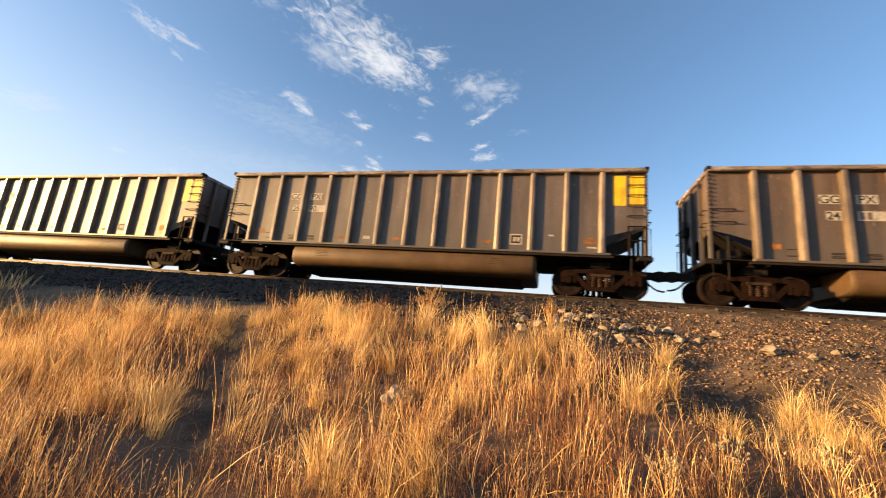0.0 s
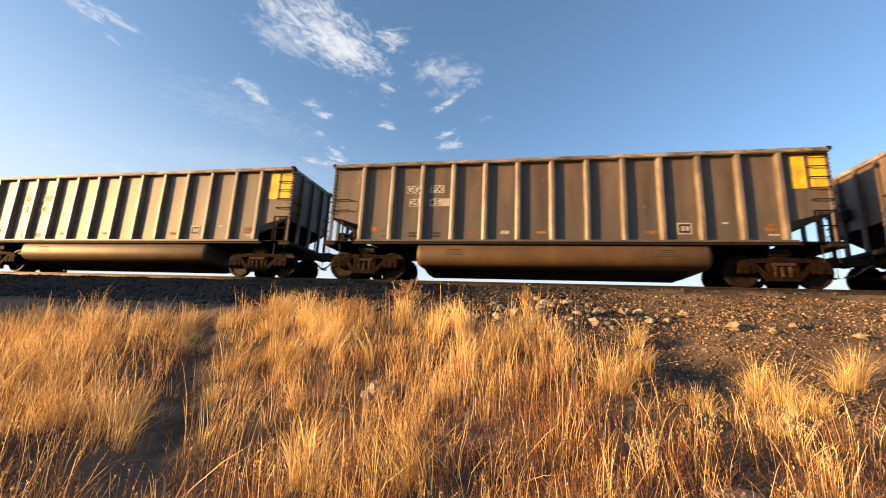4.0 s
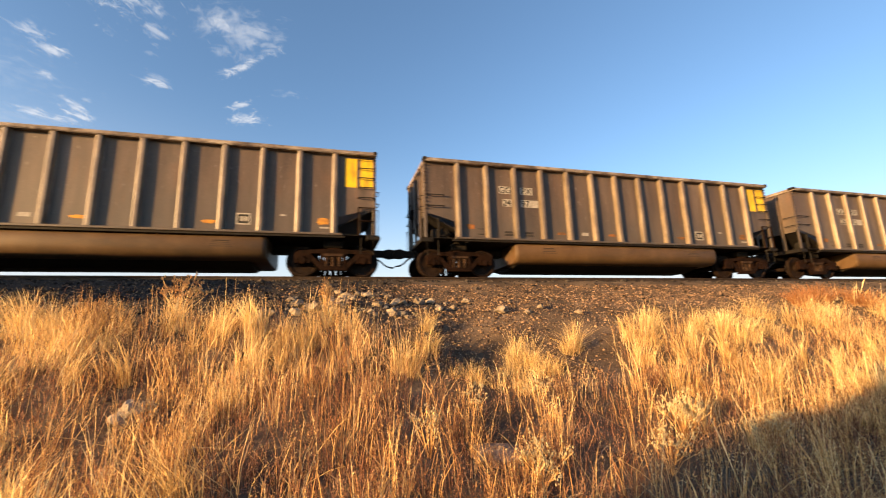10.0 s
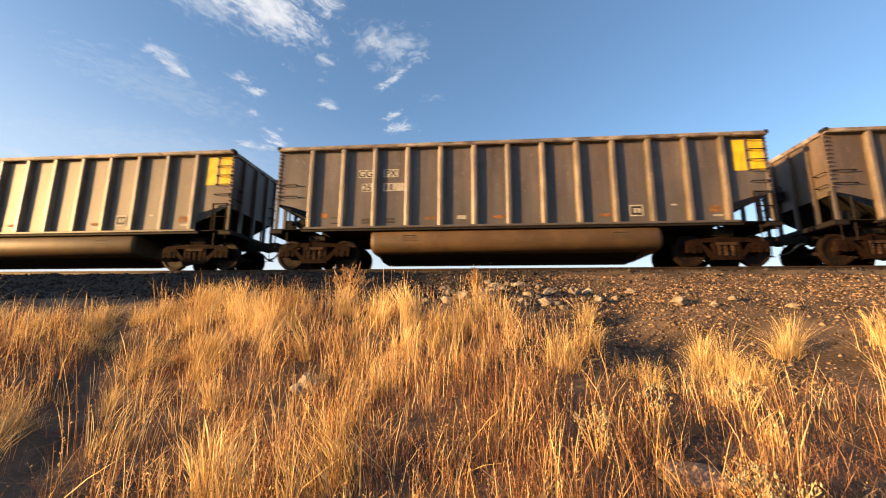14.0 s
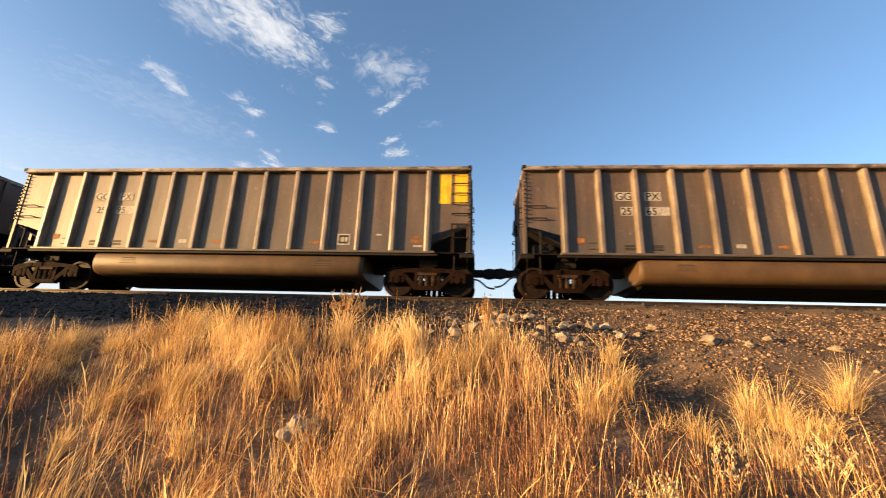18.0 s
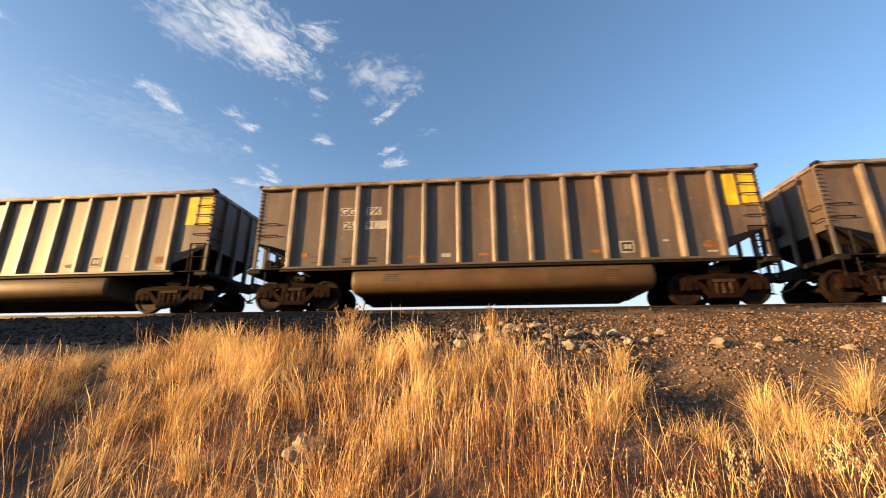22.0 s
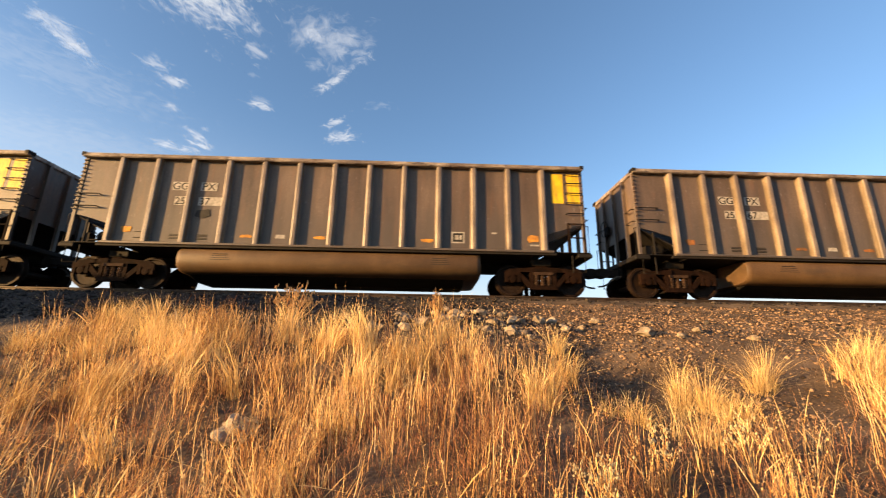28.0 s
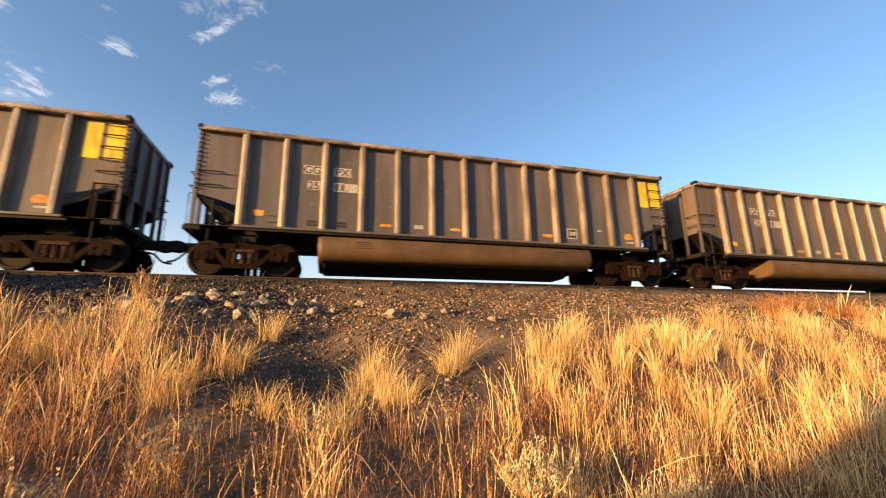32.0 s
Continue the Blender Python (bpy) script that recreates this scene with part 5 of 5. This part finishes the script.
weed(1.2, -9.9, 0.46, 20, 0.22, CREAM, "dry weed with cream seed heads in grass", 0.009, 3)
weed(1.95, -10.5, 0.40, 34, 0.30, CREAM, "dry weed with cream seed heads in grass", 0.009, 4)
weed(1.75, -9.55, 0.66, 9, 0.20, CREAM, "tall branching weed with cream seed heads", 0.011, 5)
weed(3.85, -10.0, 0.48, 46, 0.34, CREAM, "bushy dry weed with cream seed heads in grass", 0.010, 6)
weed(3.1, -10.6, 0.42, 22, 0.3, CREAM, "dry weed with cream seed heads in grass", 0.009, 8)
weed(4.6, -10.3, 0.44, 26, 0.3, CREAM, "dry weed with cream seed heads in grass", 0.009, 9)
weed(2.6, -9.3, 0.46, 16, 0.2, CREAM, "dry weed with cream seed heads in grass", 0.010, 12)
weed(-1.3, -9.1, 0.40, 14, 0.2, CREAM, "dry weed with cream seed heads beside the pale rock", 0.010, 13)
weed(-2.0, -6.25, 0.78, 34, 0.55, DOCK, "rust-brown dock plant with seed heads below the track", 0.016, 7)
weed(0.25, -6.2, 0.66, 26, 0.18, DOCK, "rust-brown dock plant with seed heads beside stones", 0.012, 10)
weed(-2.9, -6.6, 0.5, 16, 0.25, DOCK, "rust-brown dock plant with seed heads below the track", 0.012, 14)

# ================= clouds =================
CLOUD_H = 900.0


def cloud(x0, y0, x1, y1, wide, thick, grain=1.0):
    """A wisp in a thin high layer: a slightly domed sheet, ragged by its material."""
    a, b = Vector((x0, y0)) * CLOUD_H, Vector((x1, y1)) * CLOUD_H
    mid, long = (a + b) / 2, (b - a).length / 2
    nx, ny = 26, 10
    bm = bmesh.new()
    g = {}
    for i in range(nx + 1):
        for j in range(ny + 1):
            u, v = 2 * i / nx - 1, 2 * j / ny - 1
            g[i, j] = bm.verts.new((u * 1.35, v * (1 - 0.25 * u * u), 0.05 * (1 - u * u) * (1 - v * v)))
    for i in range(nx):
        for j in range(ny):
            bm.faces.new((g[i, j], g[i + 1, j], g[i + 1, j + 1], g[i, j + 1]))
    o = part("cloud", bm, CLOUD[thick], smooth=True)
    ang = math.atan2(b.y - a.y, b.x - a.x)
    base = Matrix.Translation((mid.x, mid.y, CLOUD_H)) @ Matrix.Rotation(ang, 4, "Z")
    o.data.transform(Matrix.Diagonal((long, wide * 1.5 * CLOUD_H, 60, 1)))
    o.matrix_basis = base
    tagged(o, "thin white wispy cloud high in a blue evening sky", "cloud", "wispy clouds", "structure")
    WISPS.append((o, base))
    return o


WISPS = []
# (two ends, half width) in units of the layer's height
cloud(-0.726, 1.057, -0.586, 1.432, 0.120, "full")
cloud(-0.707, 1.101, -0.600, 1.369, 0.067, "full")
cloud(-0.597, 1.449, -0.555, 1.560, 0.040, "mid")
cloud(-0.516, 1.177, -0.398, 1.262, 0.066, "full")
cloud(-0.909, 1.063, -0.834, 1.276, 0.085, "thin")
cloud(-1.212, 1.354, -1.177, 1.402, 0.047, "mid")
cloud(-1.180, 1.394, -1.189, 1.600, 0.042, "full")
cloud(-0.963, 1.520, -0.944, 1.637, 0.053, "mid")
cloud(-0.972, 1.618, -0.941, 1.747, 0.059, "full")
cloud(-1.071, 1.817, -1.057, 1.904, 0.035, "mid")
cloud(-1.321, 2.115, -1.247, 2.262, 0.064, "full")
cloud(-1.127, 2.069, -1.109, 2.264, 0.040, "full")
cloud(-1.012, 1.996, -1.004, 2.047, 0.023, "mid")
cloud(-0.720, 1.776, -0.642, 1.871, 0.043, "full")
cloud(-0.650, 1.604, -0.621, 1.642, 0.023, "thin")
cloud(-0.353, 1.378, -0.350, 1.477, 0.028, "mid")
cloud(-0.460, 1.482, -0.294, 1.352, 0.031, "thin")
cloud(-0.433, 1.737, -0.263, 1.571, 0.028, "full")
cloud(-0.289, 1.592, -0.166, 1.468, 0.028, "mid")
cloud(-0.293, 1.407, -0.186, 1.468, 0.037, "thin")
cloud(-0.449, 1.589, -0.344, 1.522, 0.033, "thin")
cloud(-0.486, 1.987, -0.312, 1.876, 0.029, "full")
cloud(-0.486, 2.102, -0.296, 2.006, 0.065, "full")
cloud(-0.235, 1.815, -0.118, 1.772, 0.034, "thin")
cloud(-0.395, 2.833, -0.274, 4.151, 0.140, "mid")
cloud(-1.420, 0.814, -1.481, 1.037, 0.053, "mid")
cloud(-1.407, 0.885, -1.355, 1.109, 0.040, "mid")
cloud(-1.476, 1.022, -1.509, 1.131, 0.020, "thin")
cloud(-2.778, 1.755, -2.829, 1.897, 0.058, "mid")
cloud(-2.787, 2.137, -2.649, 2.201, 0.083, "mid")
cloud(-2.688, 1.137, -2.670, 1.422, 0.240, "thin")
cloud(-0.974, 0.871, -0.886, 0.923, 0.033, "thin")
cloud(-1.183, 1.335, -1.135, 1.492, 0.054, "mid")
cloud(-1.189, 1.483, -1.174, 1.579, 0.031, "mid")
cloud(-1.083, 1.994, -1.080, 2.216, 0.036, "full")
cloud(-1.231, 2.174, -1.188, 2.278, 0.064, "full")
cloud(-0.697, 1.742, -0.627, 1.830, 0.036, "thin")
cloud(-0.801, 0.805, -0.571, 1.453, 0.155, "full")
cloud(-0.880, 0.992, -0.757, 1.353, 0.115, "thin")
cloud(-0.449, 1.486, -0.296, 1.301, 0.053, "thin")
cloud(-0.369, 1.454, -0.148, 1.421, 0.085, "thin")
cloud(-0.291, 1.297, -0.323, 1.628, 0.062, "thin")
cloud(-2.60, 1.80, -0.95, 2.55, 0.32, "veil")
cloud(-1.60, 1.25, -1.05, 2.05, 0.22, "veil")
cloud(-4.20, 2.60, -1.60, 3.60, 0.60, "thin")

def glowing_haze():
    """A glowing sheet added to whiten the sky low over the far side of the track: wide, curved, thinning upwards like
    haze.
    """
    m, n, l, b = node_mat("glowing_haze")
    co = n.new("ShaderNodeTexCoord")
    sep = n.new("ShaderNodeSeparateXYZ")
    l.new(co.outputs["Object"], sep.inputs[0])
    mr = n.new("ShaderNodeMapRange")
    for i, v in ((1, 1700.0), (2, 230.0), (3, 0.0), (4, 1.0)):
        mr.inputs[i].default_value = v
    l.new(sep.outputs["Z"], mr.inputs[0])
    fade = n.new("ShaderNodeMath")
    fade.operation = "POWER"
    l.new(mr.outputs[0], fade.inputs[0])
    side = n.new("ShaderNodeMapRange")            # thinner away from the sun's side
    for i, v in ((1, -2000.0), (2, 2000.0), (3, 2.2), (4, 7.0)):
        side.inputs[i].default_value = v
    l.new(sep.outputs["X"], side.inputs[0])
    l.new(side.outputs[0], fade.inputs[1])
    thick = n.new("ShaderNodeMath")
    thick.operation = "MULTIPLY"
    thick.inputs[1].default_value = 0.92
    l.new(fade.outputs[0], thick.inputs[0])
    # the sheet's own glow gives the bright horizon
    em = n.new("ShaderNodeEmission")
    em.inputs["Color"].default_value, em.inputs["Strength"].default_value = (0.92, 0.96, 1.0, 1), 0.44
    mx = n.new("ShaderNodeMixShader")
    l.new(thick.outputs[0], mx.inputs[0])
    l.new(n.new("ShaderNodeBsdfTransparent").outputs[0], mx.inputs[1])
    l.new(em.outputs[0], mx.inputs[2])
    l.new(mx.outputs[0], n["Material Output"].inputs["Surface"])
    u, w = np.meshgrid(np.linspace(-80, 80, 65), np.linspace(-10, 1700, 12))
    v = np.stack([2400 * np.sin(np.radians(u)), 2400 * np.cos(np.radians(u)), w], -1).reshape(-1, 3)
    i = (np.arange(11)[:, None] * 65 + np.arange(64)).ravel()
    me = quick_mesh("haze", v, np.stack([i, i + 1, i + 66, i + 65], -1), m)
    tagged(new("haze", me), "glowing sheet added as pale haze low over the far horizon", "haze", kind="structure")


glowing_haze()

# ================= what moves =================
def run(t):
    """Where the middle car's end stands along the track: the train gathers speed slowly."""
    return -11.80 + 9.40721 * t + 0.0182336 * t * t - 3.7426e-05 * t ** 3


def motions():
    for n, c in enumerate(CARS):
        walk(c, [(t, Matrix.Translation((run(t) + (n - 26) * PITCH, 0, 0))) for t in range(33)])
    # the wheels roll on the rail: one turn in 2.87 m; alike axles share their keys
    for wx in (-0.89, 0.89):
        alike = [w for c in CARS for w in c.children_recursive if w.name.startswith("wheelset") and abs(w.matrix_basis.translation.x - wx) < 0.01]
        walk(alike[0], [(i / FPS, Matrix.Translation((wx, 0, WHEEL_R)) @ Matrix.Rotation((run(i / FPS) - run(0)) / WHEEL_R, 4, "Y")) for i in range(32 * FPS + 1)])
        keys = alike[0].animation_data
        for w in alike[1:]:
            w.rotation_mode = "QUATERNION"
            w.animation_data_create()
            w.animation_data.action = keys.action
            w.animation_data.action_slot = keys.action_slot
    # the high layer drifts towards the track
    for o, base in WISPS:
        walk(o, [(t, Matrix.Translation((-0.045 * CLOUD_H * t / 32, -0.355 * CLOUD_H * t / 32, 0)) @ base) for t in (0, 8, 16, 24, 32)])


motions()
